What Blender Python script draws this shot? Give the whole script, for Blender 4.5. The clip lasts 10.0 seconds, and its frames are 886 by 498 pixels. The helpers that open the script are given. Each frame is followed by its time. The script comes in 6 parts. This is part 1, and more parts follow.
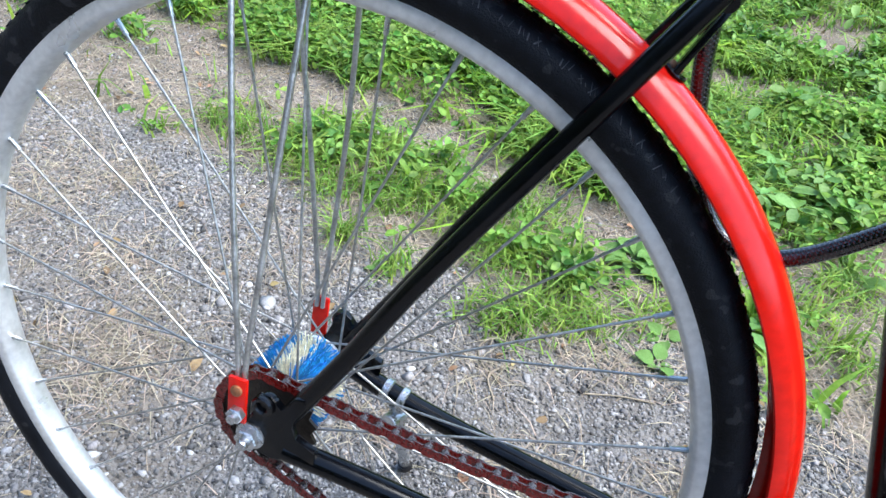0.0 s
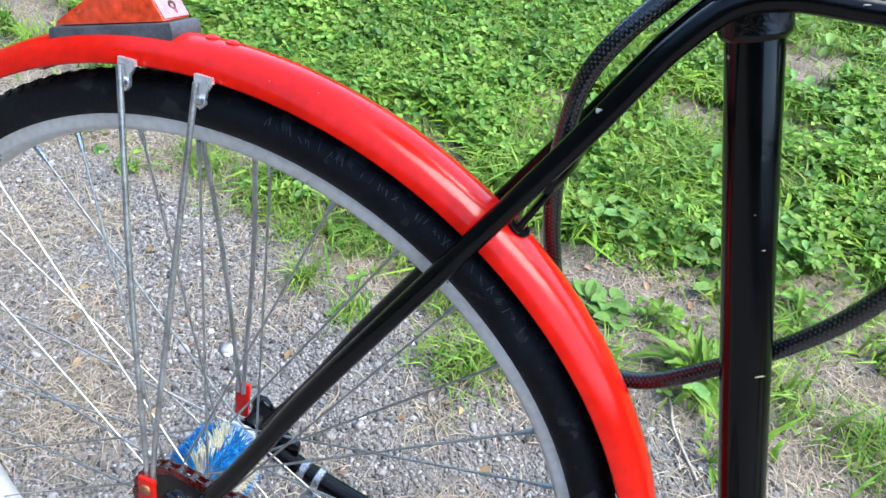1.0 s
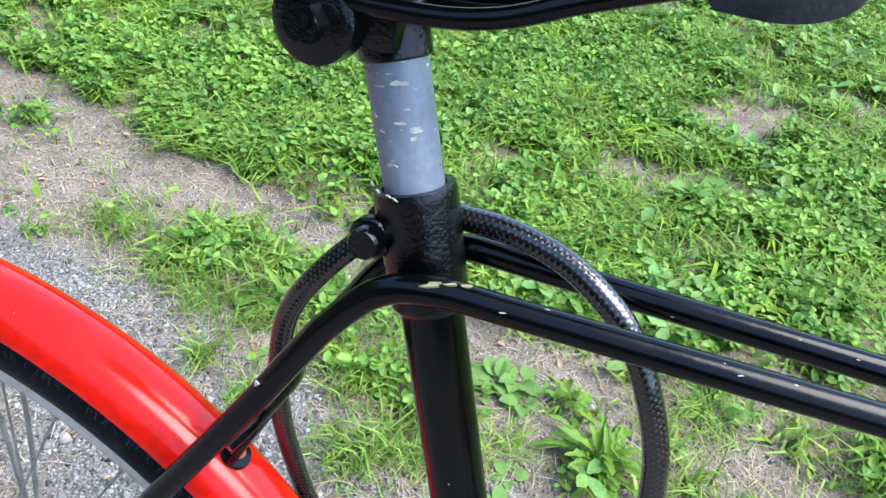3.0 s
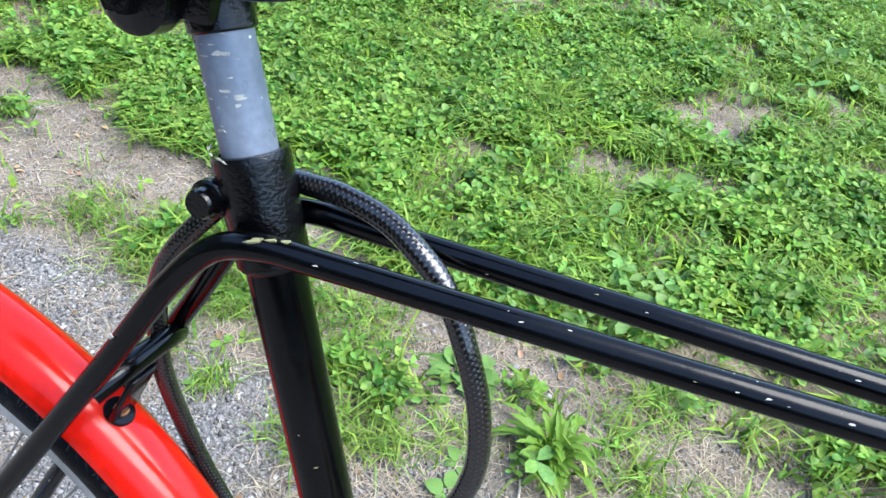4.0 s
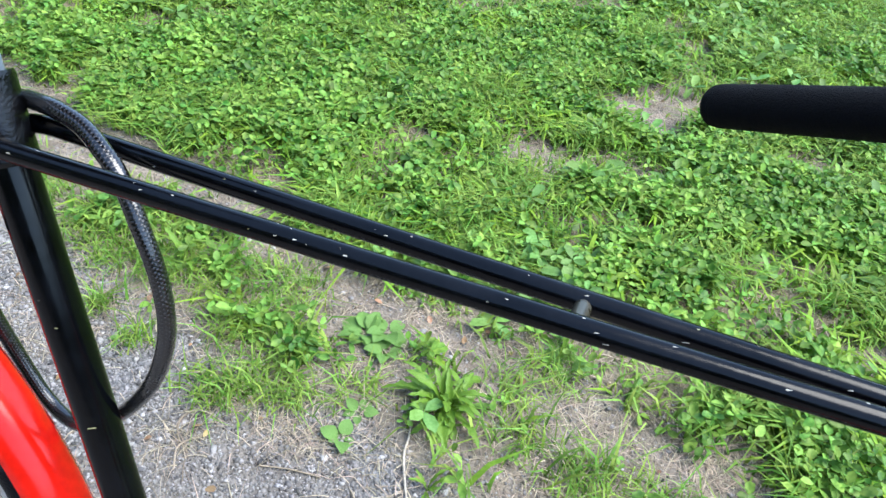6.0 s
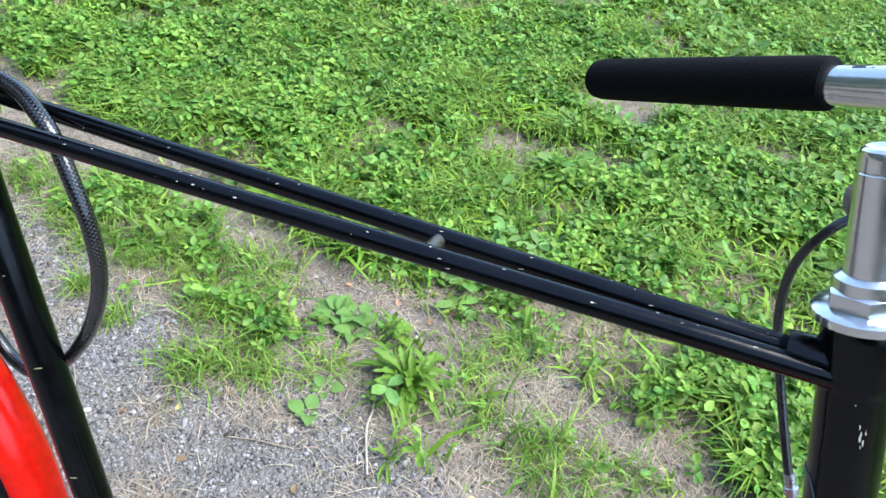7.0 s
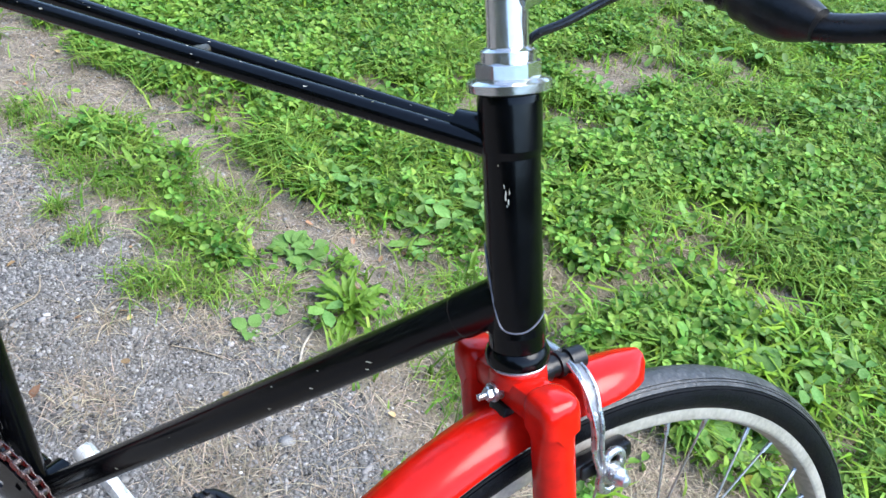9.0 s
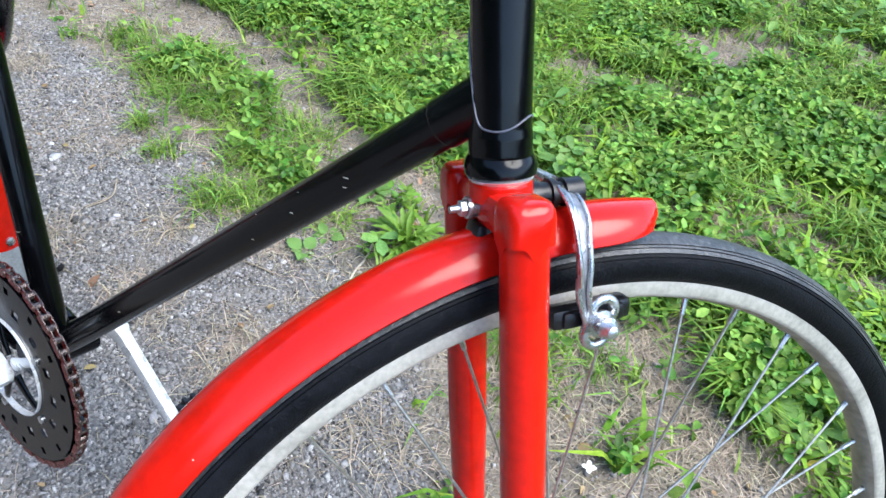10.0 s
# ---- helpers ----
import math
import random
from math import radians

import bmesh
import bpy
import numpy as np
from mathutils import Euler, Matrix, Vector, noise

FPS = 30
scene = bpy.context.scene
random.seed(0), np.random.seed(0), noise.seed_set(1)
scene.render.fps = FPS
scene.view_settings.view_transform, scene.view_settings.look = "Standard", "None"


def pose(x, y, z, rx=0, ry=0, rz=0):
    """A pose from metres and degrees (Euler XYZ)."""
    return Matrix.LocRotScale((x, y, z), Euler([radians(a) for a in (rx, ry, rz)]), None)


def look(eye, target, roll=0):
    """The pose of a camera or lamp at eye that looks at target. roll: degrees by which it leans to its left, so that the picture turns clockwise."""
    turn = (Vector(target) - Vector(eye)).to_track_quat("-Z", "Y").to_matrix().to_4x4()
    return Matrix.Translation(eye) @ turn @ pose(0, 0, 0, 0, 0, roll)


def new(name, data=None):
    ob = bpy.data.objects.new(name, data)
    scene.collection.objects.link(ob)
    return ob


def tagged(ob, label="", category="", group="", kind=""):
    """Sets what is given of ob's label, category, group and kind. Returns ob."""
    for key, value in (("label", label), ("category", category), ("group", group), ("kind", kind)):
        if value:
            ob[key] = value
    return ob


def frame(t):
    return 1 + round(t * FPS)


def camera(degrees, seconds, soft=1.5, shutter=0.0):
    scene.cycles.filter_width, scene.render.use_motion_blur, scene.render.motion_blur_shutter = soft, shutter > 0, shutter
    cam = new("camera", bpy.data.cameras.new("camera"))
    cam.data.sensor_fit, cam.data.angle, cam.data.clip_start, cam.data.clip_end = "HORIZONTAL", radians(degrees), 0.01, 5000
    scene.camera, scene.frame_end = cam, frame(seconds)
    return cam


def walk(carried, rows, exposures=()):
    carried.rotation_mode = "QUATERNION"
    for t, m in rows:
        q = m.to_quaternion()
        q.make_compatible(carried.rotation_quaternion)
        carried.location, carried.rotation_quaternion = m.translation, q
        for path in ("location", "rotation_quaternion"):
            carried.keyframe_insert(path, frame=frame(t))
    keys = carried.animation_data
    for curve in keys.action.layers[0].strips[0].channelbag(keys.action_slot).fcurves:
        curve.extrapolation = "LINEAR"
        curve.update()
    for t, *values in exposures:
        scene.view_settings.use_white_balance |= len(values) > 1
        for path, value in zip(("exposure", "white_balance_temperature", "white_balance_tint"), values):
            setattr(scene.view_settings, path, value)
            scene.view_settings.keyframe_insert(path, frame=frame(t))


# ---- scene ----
cam = camera(64.1, 10.0, soft=1.5)
PATH = [
    (0.0, pose(0.2015, -0.2270, 0.8070, 48.645, -4.865, 20.584)),
    (0.5, pose(0.2323, -0.2073, 0.8567, 48.503, -4.765, 20.814)),
    (1.0, pose(0.2647, -0.1726, 0.9044, 48.266, -4.559, 21.073)),
    (1.5, pose(0.2893, -0.1392, 0.9412, 48.322, -4.528, 21.223)),
    (2.0, pose(0.3032, -0.1039, 0.9700, 47.882, -4.567, 21.100)),
    (2.5, pose(0.3363, -0.0550, 0.9836, 48.947, -5.038, 21.099)),
    (3.0, pose(0.3660, -0.0179, 0.9888, 48.870, -5.312, 21.105)),
    (4.5, pose(0.5027, -0.0166, 1.0028, 48.950, -5.436, 22.018)),
    (5.0, pose(0.5632, -0.0269, 1.0105, 48.978, -5.450, 22.451)),
    (5.5, pose(0.6192, -0.0341, 1.0233, 48.963, -5.293, 22.759)),
    (7.0, pose(0.7610, -0.0806, 1.0537, 49.075, -5.055, 23.052)),
    (7.5, pose(0.8000, -0.0888, 1.0601, 49.042, -4.960, 23.103)),
    (8.0, pose(0.8453, -0.1128, 1.0627, 49.123, -4.887, 22.998)),
    (8.5, pose(0.9033, -0.1148, 1.0431, 49.080, -5.042, 23.314)),
    (9.0, pose(0.9783, -0.1176, 1.0176, 48.690, -5.230, 27.067)),
    (9.5, pose(1.0333, -0.0970, 0.9592, 48.111, -4.792, 32.679)),
    (9.8, pose(1.0551, -0.1058, 0.9277, 48.028, -4.343, 35.093)),
    (10.0, pose(1.0669, -0.1100, 0.9087, 47.772, -4.532, 36.908)),
]
walk(cam, PATH, [(0.0, 2.12, 6500, 8), (3.0, 2.20, 6500, 8), (5.5, 2.12, 6500, 8), (7.5, 2.10, 6500, 8), (10.0, 1.96, 6500, 8)])

# ---- light: a bright overcast sky with a large soft sun ----
SUN_AZ, SUN_EL = radians(78), radians(57)
world = bpy.data.worlds.new("sky")
scene.world = world
world.use_nodes = True
wn = world.node_tree
sky = wn.nodes.new("ShaderNodeTexSky")
sky.sky_type, sky.sun_disc = "NISHITA", False
sky.sun_elevation, sky.sun_rotation = SUN_EL, SUN_AZ
sky.air_density, sky.dust_density, sky.ozone_density = 1.0, 0.6, 2.0
wn.nodes["Background"].inputs["Strength"].default_value = 0.15
wn.links.new(sky.outputs["Color"], wn.nodes["Background"].inputs["Color"])
sun = new("sun", bpy.data.lights.new("sun", "SUN"))
sun.data.energy, sun.data.angle, sun.data.color = 2.0, radians(50), (1.0, 0.99, 0.97)
sun.matrix_world = look((math.sin(SUN_AZ) * math.cos(SUN_EL), math.cos(SUN_AZ) * math.cos(SUN_EL), math.sin(SUN_EL)), (0, 0, 0))


# ---- materials ----
def material(name, color, rough=0.5, metal=0.0, spec=0.5, var=0.12, scale=30.0, bump=0.0, bump_scale=200.0,
             rough_var=0.1, coat=0.0, spots=None, spot_scale=60.0, spot_at=0.72, island=0.0, trans=0.0, second=None, coord="Object", blend=0.3):
    """A principled surface with colour noise at two scales, uneven gloss, fine relief and, where given, specks of a second colour."""
    m = bpy.data.materials.new(name)
    m.use_nodes = True
    nt = m.node_tree
    b = nt.nodes["Principled BSDF"]
    link = nt.links.new

    def node(kind, **inputs):
        n = nt.nodes.new(kind)
        for k, v in inputs.items():
            n.inputs[k.replace("_", " ")].default_value = v
        return n

    tc = node("ShaderNodeTexCoord")
    vec = tc.outputs[coord]
    n1 = node("ShaderNodeTexNoise", Scale=scale, Detail=4.0)
    n2 = node("ShaderNodeTexNoise", Scale=scale * 7, Detail=3.0)
    link(vec, n1.inputs["Vector"]), link(vec, n2.inputs["Vector"])
    add = node("ShaderNodeMath")
    add.operation = "ADD"
    link(n1.outputs["Fac"], add.inputs[0]), link(n2.outputs["Fac"], add.inputs[1])
    rng = node("ShaderNodeMapRange", From_Min=1 - blend, From_Max=1 + blend, To_Min=0.0, To_Max=1.0)
    link(add.outputs[0], rng.inputs["Value"])
    mix = node("ShaderNodeMix")
    mix.data_type = "RGBA"
    c2 = second or [c * (1 + 2.2 * var) for c in color]
    c1 = color if second else [c * (1 - var) for c in color]
    mix.inputs[6].default_value, mix.inputs[7].default_value = (*c1, 1), (*c2, 1)
    link(rng.outputs[0], mix.inputs[0])
    col = mix.outputs[2]
    if island:
        geo = node("ShaderNodeNewGeometry")
        hsv = node("ShaderNodeHueSaturation", Saturation=1.0)
        r1 = node("ShaderNodeMapRange", To_Min=1 - island, To_Max=1 + island)
        link(geo.outputs["Random Per Island"], r1.inputs["Value"])
        link(r1.outputs[0], hsv.inputs["Value"])
        r2 = node("ShaderNodeMapRange", To_Min=0.5 + 0.06 * island, To_Max=0.5 - 0.06 * island)
        w = node("ShaderNodeTexWhiteNoise")
        w.noise_dimensions = "1D"
        link(geo.outputs["Random Per Island"], w.inputs["W"])
        link(w.outputs["Value"], r2.inputs["Value"])
        link(r2.outputs[0], hsv.inputs["Hue"])
        link(col, hsv.inputs["Color"])
        col = hsv.outputs["Color"]
    rr = node("ShaderNodeMapRange", From_Min=0.3, From_Max=0.7, To_Min=max(rough - rough_var, 0.02), To_Max=min(rough + rough_var, 1))
    link(n1.outputs["Fac"], rr.inputs["Value"])
    rough_out = rr.outputs[0]
    if spots:
        n3 = node("ShaderNodeTexNoise", Scale=spot_scale, Detail=2.0)
        link(vec, n3.inputs["Vector"])
        step = node("ShaderNodeMapRange", From_Min=spot_at, From_Max=spot_at + 0.012)
        link(n3.outputs["Fac"], step.inputs["Value"])
        sm = node("ShaderNodeMix")
        sm.data_type = "RGBA"
        sm.inputs[7].default_value = (*spots, 1)
        link(step.outputs[0], sm.inputs[0]), link(col, sm.inputs[6])
        col = sm.outputs[2]
    link(col, b.inputs["Base Color"]), link(rough_out, b.inputs["Roughness"])
    b.inputs["Metallic"].default_value = metal
    b.inputs["Specular IOR Level"].default_value = spec
    b.inputs["Coat Weight"].default_value = coat
    b.inputs["Coat Roughness"].default_value = 0.06
    if bump:
        nb = node("ShaderNodeTexNoise", Scale=bump_scale, Detail=4.0)
        link(vec, nb.inputs["Vector"])
        bp = node("ShaderNodeBump", Strength=min(1.0, bump), Distance=0.002)
        link(nb.outputs["Fac"], bp.inputs["Height"])
        link(bp.outputs["Normal"], b.inputs["Normal"])
    if trans:
        out = nt.nodes["Material Output"]
        tr = node("ShaderNodeBsdfTranslucent")
        ms = node("ShaderNodeMixShader", Fac=trans)
        link(col, tr.inputs["Color"])
        link(b.outputs[0], ms.inputs[1]), link(tr.outputs[0], ms.inputs[2]), link(ms.outputs[0], out.inputs["Surface"])
    return m


BLACK = material("black_gloss_enamel", (0.0008, 0.0009, 0.0013), 0.18, spec=0.26, var=0.5, scale=25, bump=0.05, bump_scale=140, rough_var=0.06,
                 spots=(0.45, 0.42, 0.34), spot_scale=75, spot_at=0.80)
BLACK_ROUGH = material("black_brushed_enamel", (0.0012, 0.0012, 0.0015), 0.15, spec=0.36, var=0.5, scale=40, bump=0.26, bump_scale=480)
RED = material("red_enamel", (0.47, 0.0075, 0.0035), 0.18, spec=0.32, var=0.12, scale=20, bump=0.12, bump_scale=28, rough_var=0.08,
               spots=(0.75, 0.5, 0.4), spot_scale=90, spot_at=0.785)
RED_CHAIN = material("red_chain_steel", (0.10, 0.005, 0.004), 0.3, metal=0.1, var=0.5, scale=300, spots=(0.03, 0.012, 0.01), spot_scale=500, spot_at=0.6)
GREASE = material("greasy_dark_steel", (0.02, 0.016, 0.013), 0.4, metal=0.6, var=0.5, scale=200, bump=0.3, bump_scale=500)
RUBBER = material("tyre_rubber", (0.0035, 0.0038, 0.0050), 0.5, spec=0.14, var=0.35, scale=25, bump=0.35, bump_scale=700, spots=(0.016, 0.016, 0.017), spot_scale=60, spot_at=0.62)
RUBBER_WORN = material("worn_tyre_rubber", (0.0036, 0.0040, 0.0054), 0.5, spec=0.09, var=0.35, scale=30, bump=0.3, bump_scale=600, spots=(0.010, 0.010, 0.011), spot_scale=260, spot_at=0.66)
ALLOY = material("brushed_alloy", (0.84, 0.85, 0.86), 0.27, metal=0.8, var=0.06, scale=30, bump=0.05, bump_scale=300, rough_var=0.08)
CHROME = material("worn_chrome", (0.64, 0.64, 0.63), 0.18, metal=0.93, var=0.05, scale=40, bump=0.03, bump_scale=120, rough_var=0.08, spots=(0.35, 0.3, 0.24), spot_scale=260, spot_at=0.78)
ZINC = material("zinc_plated_steel", (0.42, 0.43, 0.44), 0.3, metal=0.9, var=0.2, scale=150, bump=0.1, bump_scale=500)
STEEL = material("spoke_steel", (0.34, 0.335, 0.32), 0.4, metal=0.85, var=0.25, scale=60, rough_var=0.12)
POST = material("grey_seat_post_paint", (0.17, 0.195, 0.235), 0.36, metal=0.1, spec=0.35, var=0.12, scale=40, bump=0.05, bump_scale=300, spots=(0.75, 0.72, 0.66), spot_scale=120, spot_at=0.76)
FOAM = material("black_foam", (0.0022, 0.0025, 0.0034), 0.9, var=0.4, scale=300, bump=0.7, bump_scale=900, spec=0.12)
PLASTIC = material("black_plastic", (0.006, 0.006, 0.007), 0.35, spec=0.35, var=0.3, scale=60, bump=0.1, bump_scale=400)
GREYPLASTIC = material("weathered_dark_plastic", (0.055, 0.057, 0.065), 0.45, var=0.3, scale=60, bump=0.1, bump_scale=400)
LENS = material("red_reflector_plastic", (0.55, 0.045, 0.012), 0.18, var=0.35, scale=25, coat=1.0, bump=0.2, bump_scale=500, spots=(0.75, 0.35, 0.3), spot_scale=120, spot_at=0.74)
BLUE = material("blue_bristle", (0.022, 0.23, 0.50), 0.5, var=0.35, scale=200, island=0.4)
CREAM = material("cream_bristle", (0.75, 0.70, 0.52), 0.6, var=0.2, scale=200, island=0.3)
CHIP = material("chipped_paint_undercoat", (0.36, 0.345, 0.29), 0.6, var=0.3, scale=300)
CHIP_YELLOW = material("worn_yellowish_undercoat", (0.21, 0.205, 0.10), 0.6, var=0.35, scale=300)
BRASS = material("rusty_bolt", (0.22, 0.09, 0.04), 0.5, metal=0.5, var=0.5, scale=300, bump=0.3, bump_scale=700)
LINKSTEEL = material("worn_link_edges", (0.09, 0.07, 0.062), 0.28, metal=0.8, var=0.4, scale=400)
CRANK = material("polished_crank_alloy", (0.66, 0.67, 0.68), 0.3, metal=0.4, var=0.1, scale=60, bump=0.1, bump_scale=300)
RUBBER_TREAD = material("dusty_tyre_tread", (0.026, 0.027, 0.029), 0.42, spec=0.5, var=0.4, scale=40, bump=0.5, bump_scale=300, spots=(0.07, 0.07, 0.07), spot_scale=200, spot_at=0.62)
WORN_DARK = material("worn_olive_paint", (0.022, 0.021, 0.014), 0.3, var=0.4, scale=200, spec=0.5)
RIM = material("polished_rim_alloy", (0.60, 0.595, 0.575), 0.36, metal=0.6, var=0.1, scale=25, bump=0.04, bump_scale=200, rough_var=0.1)
RIM_WORN = material("worn_brake_track", (0.42, 0.40, 0.365), 0.42, metal=0.4, var=0.15, scale=40, bump=0.04, bump_scale=200)
RIM_DULL = material("weathered_rim_alloy", (0.27, 0.245, 0.21), 0.46, metal=0.45, var=0.25, scale=18, bump=0.06, bump_scale=200, rough_var=0.1)
FLAP = material("grey_mudflap_plastic", (0.20, 0.215, 0.225), 0.5, var=0.2, scale=60, bump=0.1, bump_scale=300)
SADDLE = material("worn_saddle_vinyl", (0.016, 0.016, 0.019), 0.42, spec=0.4, var=0.4, scale=60, bump=0.12, bump_scale=500)
# faded plastic, its pale pink also holding the sky reflected on that face
LENS_END = material("pale_reflector_plastic", (0.46, 0.19, 0.19), 0.22, spec=0.6, var=0.22, scale=45, bump=0.1, bump_scale=300, spots=(0.40, 0.03, 0.03), spot_scale=70, spot_at=0.70)
# the edge's dull grey-blue reflection is put into this colour
LUG_EDGE = material("lug_edge_glint", (0.085, 0.088, 0.11), 0.35, metal=0.2, var=0.4, scale=200)
ARM = material("dull_cast_alloy", (0.20, 0.20, 0.215), 0.4, metal=0.7, var=0.2, scale=200, bump=0.15, bump_scale=500)
STICKER = material("grey_tyre_label", (0.016, 0.016, 0.018), 0.6, var=0.3, scale=200)


def cable_material():
    """Clear sheath over a dark braid: crossed diagonal strands."""
    m = material("braided_lock_cable", (0.006, 0.005, 0.005), 0.22, spec=0.5, var=0.4, scale=60, coat=0.6)
    nt = m.node_tree
    b = nt.nodes["Principled BSDF"]
    tc = nt.nodes.new("ShaderNodeTexCoord")
    heights = []
    for turn in (35, -35):
        mp = nt.nodes.new("ShaderNodeMapping")
        mp.inputs["Rotation"].default_value = (0, 0, radians(turn))
        wv = nt.nodes.new("ShaderNodeTexWave")
        wv.inputs["Scale"].default_value, wv.inputs["Distortion"].default_value = 12.5, 0.3
        nt.links.new(tc.outputs["UV"], mp.inputs["Vector"])
        nt.links.new(mp.outputs["Vector"], wv.inputs["Vector"])
        heights.append(wv.outputs["Fac"])
    mul = nt.nodes.new("ShaderNodeMath")
    mul.operation = "MULTIPLY"
    nt.links.new(heights[0], mul.inputs[0]), nt.links.new(heights[1], mul.inputs[1])
    ramp = nt.nodes.new("ShaderNodeMix")
    ramp.data_type = "RGBA"
    ramp.inputs[6].default_value, ramp.inputs[7].default_value = (0.002, 0.002, 0.002, 1), (0.036, 0.033, 0.034, 1)
    nt.links.new(mul.outputs[0], ramp.inputs[0])
    nt.links.new(ramp.outputs[2], b.inputs["Base Color"])
    bp = nt.nodes.new("ShaderNodeBump")
    bp.inputs["Strength"].default_value, bp.inputs["Distance"].default_value = 0.35, 0.0007
    nt.links.new(mul.outputs[0], bp.inputs["Height"])
    nt.links.new(bp.outputs["Normal"], b.inputs["Normal"])
    return m


CABLE = cable_material()
HOUSING = material("black_cable_housing", (0.012, 0.012, 0.013), 0.3, var=0.3, scale=80, coat=0.3)


# ---- shape helpers ----
def part(name, bm, mat, parent, label="", smooth=True):
    me = bpy.data.meshes.new(name)
    bmesh.ops.recalc_face_normals(bm, faces=bm.faces)
    bm.to_mesh(me)
    bm.free()
    me.materials.append(mat)
    if smooth:
        me.shade_smooth()
        me.set_sharp_from_angle(angle=radians(38))
    ob = new(name, me)
    ob.parent = parent
    return tagged(ob, label)


def piece(name, me, m, parent):
    """An object of its own on a shared mesh."""
    ob = new(name, me)
    ob.parent = parent
    ob.matrix_basis = m
    return ob


def mesh_of(name, bm, mat):
    me = bpy.data.meshes.new(name)
    bmesh.ops.recalc_face_normals(bm, faces=bm.faces)
    bm.to_mesh(me)
    bm.free()
    me.materials.append(mat)
    me.shade_smooth()
    me.set_sharp_from_angle(angle=radians(38))
    return me


def smooth_line(pts, steps=8, closed=False):
    """Catmull-Rom through the points."""
    pts = [Vector(p) for p in pts]
    n = len(pts)
    out = []
    for i in range(n if closed else n - 1):
        if closed:
            a, b, c, d = (pts[(i + k) % n] for k in (-1, 0, 1, 2))
        else:
            b, c = pts[i], pts[i + 1]
            a = pts[i - 1] if i else b * 2 - c
            d = pts[i + 2] if i + 2 < n else c * 2 - b
        for k in range(steps):
            t = k / steps
            out.append(0.5 * ((2 * b) + (c - a) * t + (2 * a - 5 * b + 4 * c - d) * t * t + (3 * b - a - 3 * c + d) * t ** 3))
    if not closed:
        out.append(pts[-1])
    return out


def sweep(bm, pts, radius, sides=16, closed=False, oval=1.0, caps=True, up=(0, 1, 0)):
    """A tube along points. radius: a number or one for each point. oval: its width across 'up' over that along it."""
    pts = [Vector(p) for p in pts]
    n = len(pts)
    uv = bm.loops.layers.uv.verify()
    rings, dist = [], [0.0]
    for i in range(1, n + (1 if closed else 0)):
        dist.append(dist[-1] + (pts[i % n] - pts[i - 1]).length)
    side = Vector(up)
    for i, p in enumerate(pts):
        t = (pts[(i + 1) % n] - pts[i - 1]) if closed or 0 < i < n - 1 else (pts[1] - pts[0] if i == 0 else pts[-1] - pts[-2])
        t.normalize()
        side = (side - t * side.dot(t)).normalized()
        other = t.cross(side)
        r = radius[i] if isinstance(radius, (list, tuple)) else radius
        rings.append([bm.verts.new(p + side * (r * math.cos(2 * math.pi * k / sides)) + other * (r * oval * math.sin(2 * math.pi * k / sides))) for k in range(sides)])
    rad = radius[0] if isinstance(radius, (list, tuple)) else radius
    for i in range(n if closed else n - 1):
        a, b = rings[i], rings[(i + 1) % n]
        for k in range(sides):
            f = bm.faces.new((a[k], a[(k + 1) % sides], b[(k + 1) % sides], b[k]))
            for loop, (s, v) in zip(f.loops, ((dist[i], k), (dist[i], k + 1), (dist[i + 1], k + 1), (dist[i + 1], k))):
                loop[uv].uv = (s * 10, v / sides * 2 * math.pi * rad * 10)
    if caps and not closed:
        bm.faces.new(rings[0][::-1])
        bm.faces.new(rings[-1])
    return bm


def rod(bm, a, b, r, r2=None, sides=16):
    return sweep(bm, [a, b], [r, r if r2 is None else r2], sides, up=(0.31, 0.91, 0.27))


def stack(bm, base, axis, rings, sides=24, up=(0, 1, 0)):
    """A turned body: rings of (distance along the axis, radius)."""
    base, axis = Vector(base), Vector(axis).normalized()
    side = Vector(up) if abs(Vector(up).dot(axis)) < 0.9 else Vector((1, 0, 0))
    side = (side - axis * side.dot(axis)).normalized()
    other = axis.cross(side)
    made = []
    tight = []
    for (d0, r0), (d1, r1) in zip(rings, rings[1:]):
        tight.append((d0, r0))
        if abs(d1 - d0) > 0.005:
            tight += [(d0 + (d1 - d0) * k, r0 + (r1 - r0) * k) for k in (0.0005 / abs(d1 - d0), 1 - 0.0005 / abs(d1 - d0))]
    rings = tight + [rings[-1]]
    for d, r in rings:
        made.append([bm.verts.new(base + axis * d + side * (r * math.cos(2 * math.pi * k / sides)) + other * (r * math.sin(2 * math.pi * k / sides))) for k in range(sides)])
    for a, b in zip(made, made[1:]):
        for k in range(sides):
            bm.faces.new((a[k], a[(k + 1) % sides], b[(k + 1) % sides], b[k]))
    bm.faces.new(made[0][::-1])
    bm.faces.new(made[-1])
    return bm


def lathe(bm, centre, profile, start=0.0, end=360.0, steps=144, closed_profile=True):
    """A profile of (radius, y) turned about the y axis through the centre, from one angle (degrees, from +x up) to another."""
    cx, cy, cz = centre
    full = abs(end - start) > 359.9
    rows = []
    for i in range(steps if full else steps + 1):
        a = radians(start + (end - start) * i / steps)
        rows.append([bm.verts.new((cx + r * math.cos(a), cy + y, cz + r * math.sin(a))) for r, y in profile])
    m = len(profile)
    for i in range(len(rows) if full else len(rows) - 1):
        a, b = rows[i], rows[(i + 1) % len(rows)]
        for k in range(m if closed_profile else m - 1):
            bm.faces.new((a[k], a[(k + 1) % m], b[(k + 1) % m], b[k]))
    if not full and closed_profile:
        bm.faces.new(rows[0][::-1])
        bm.faces.new(rows[-1])
    return bm


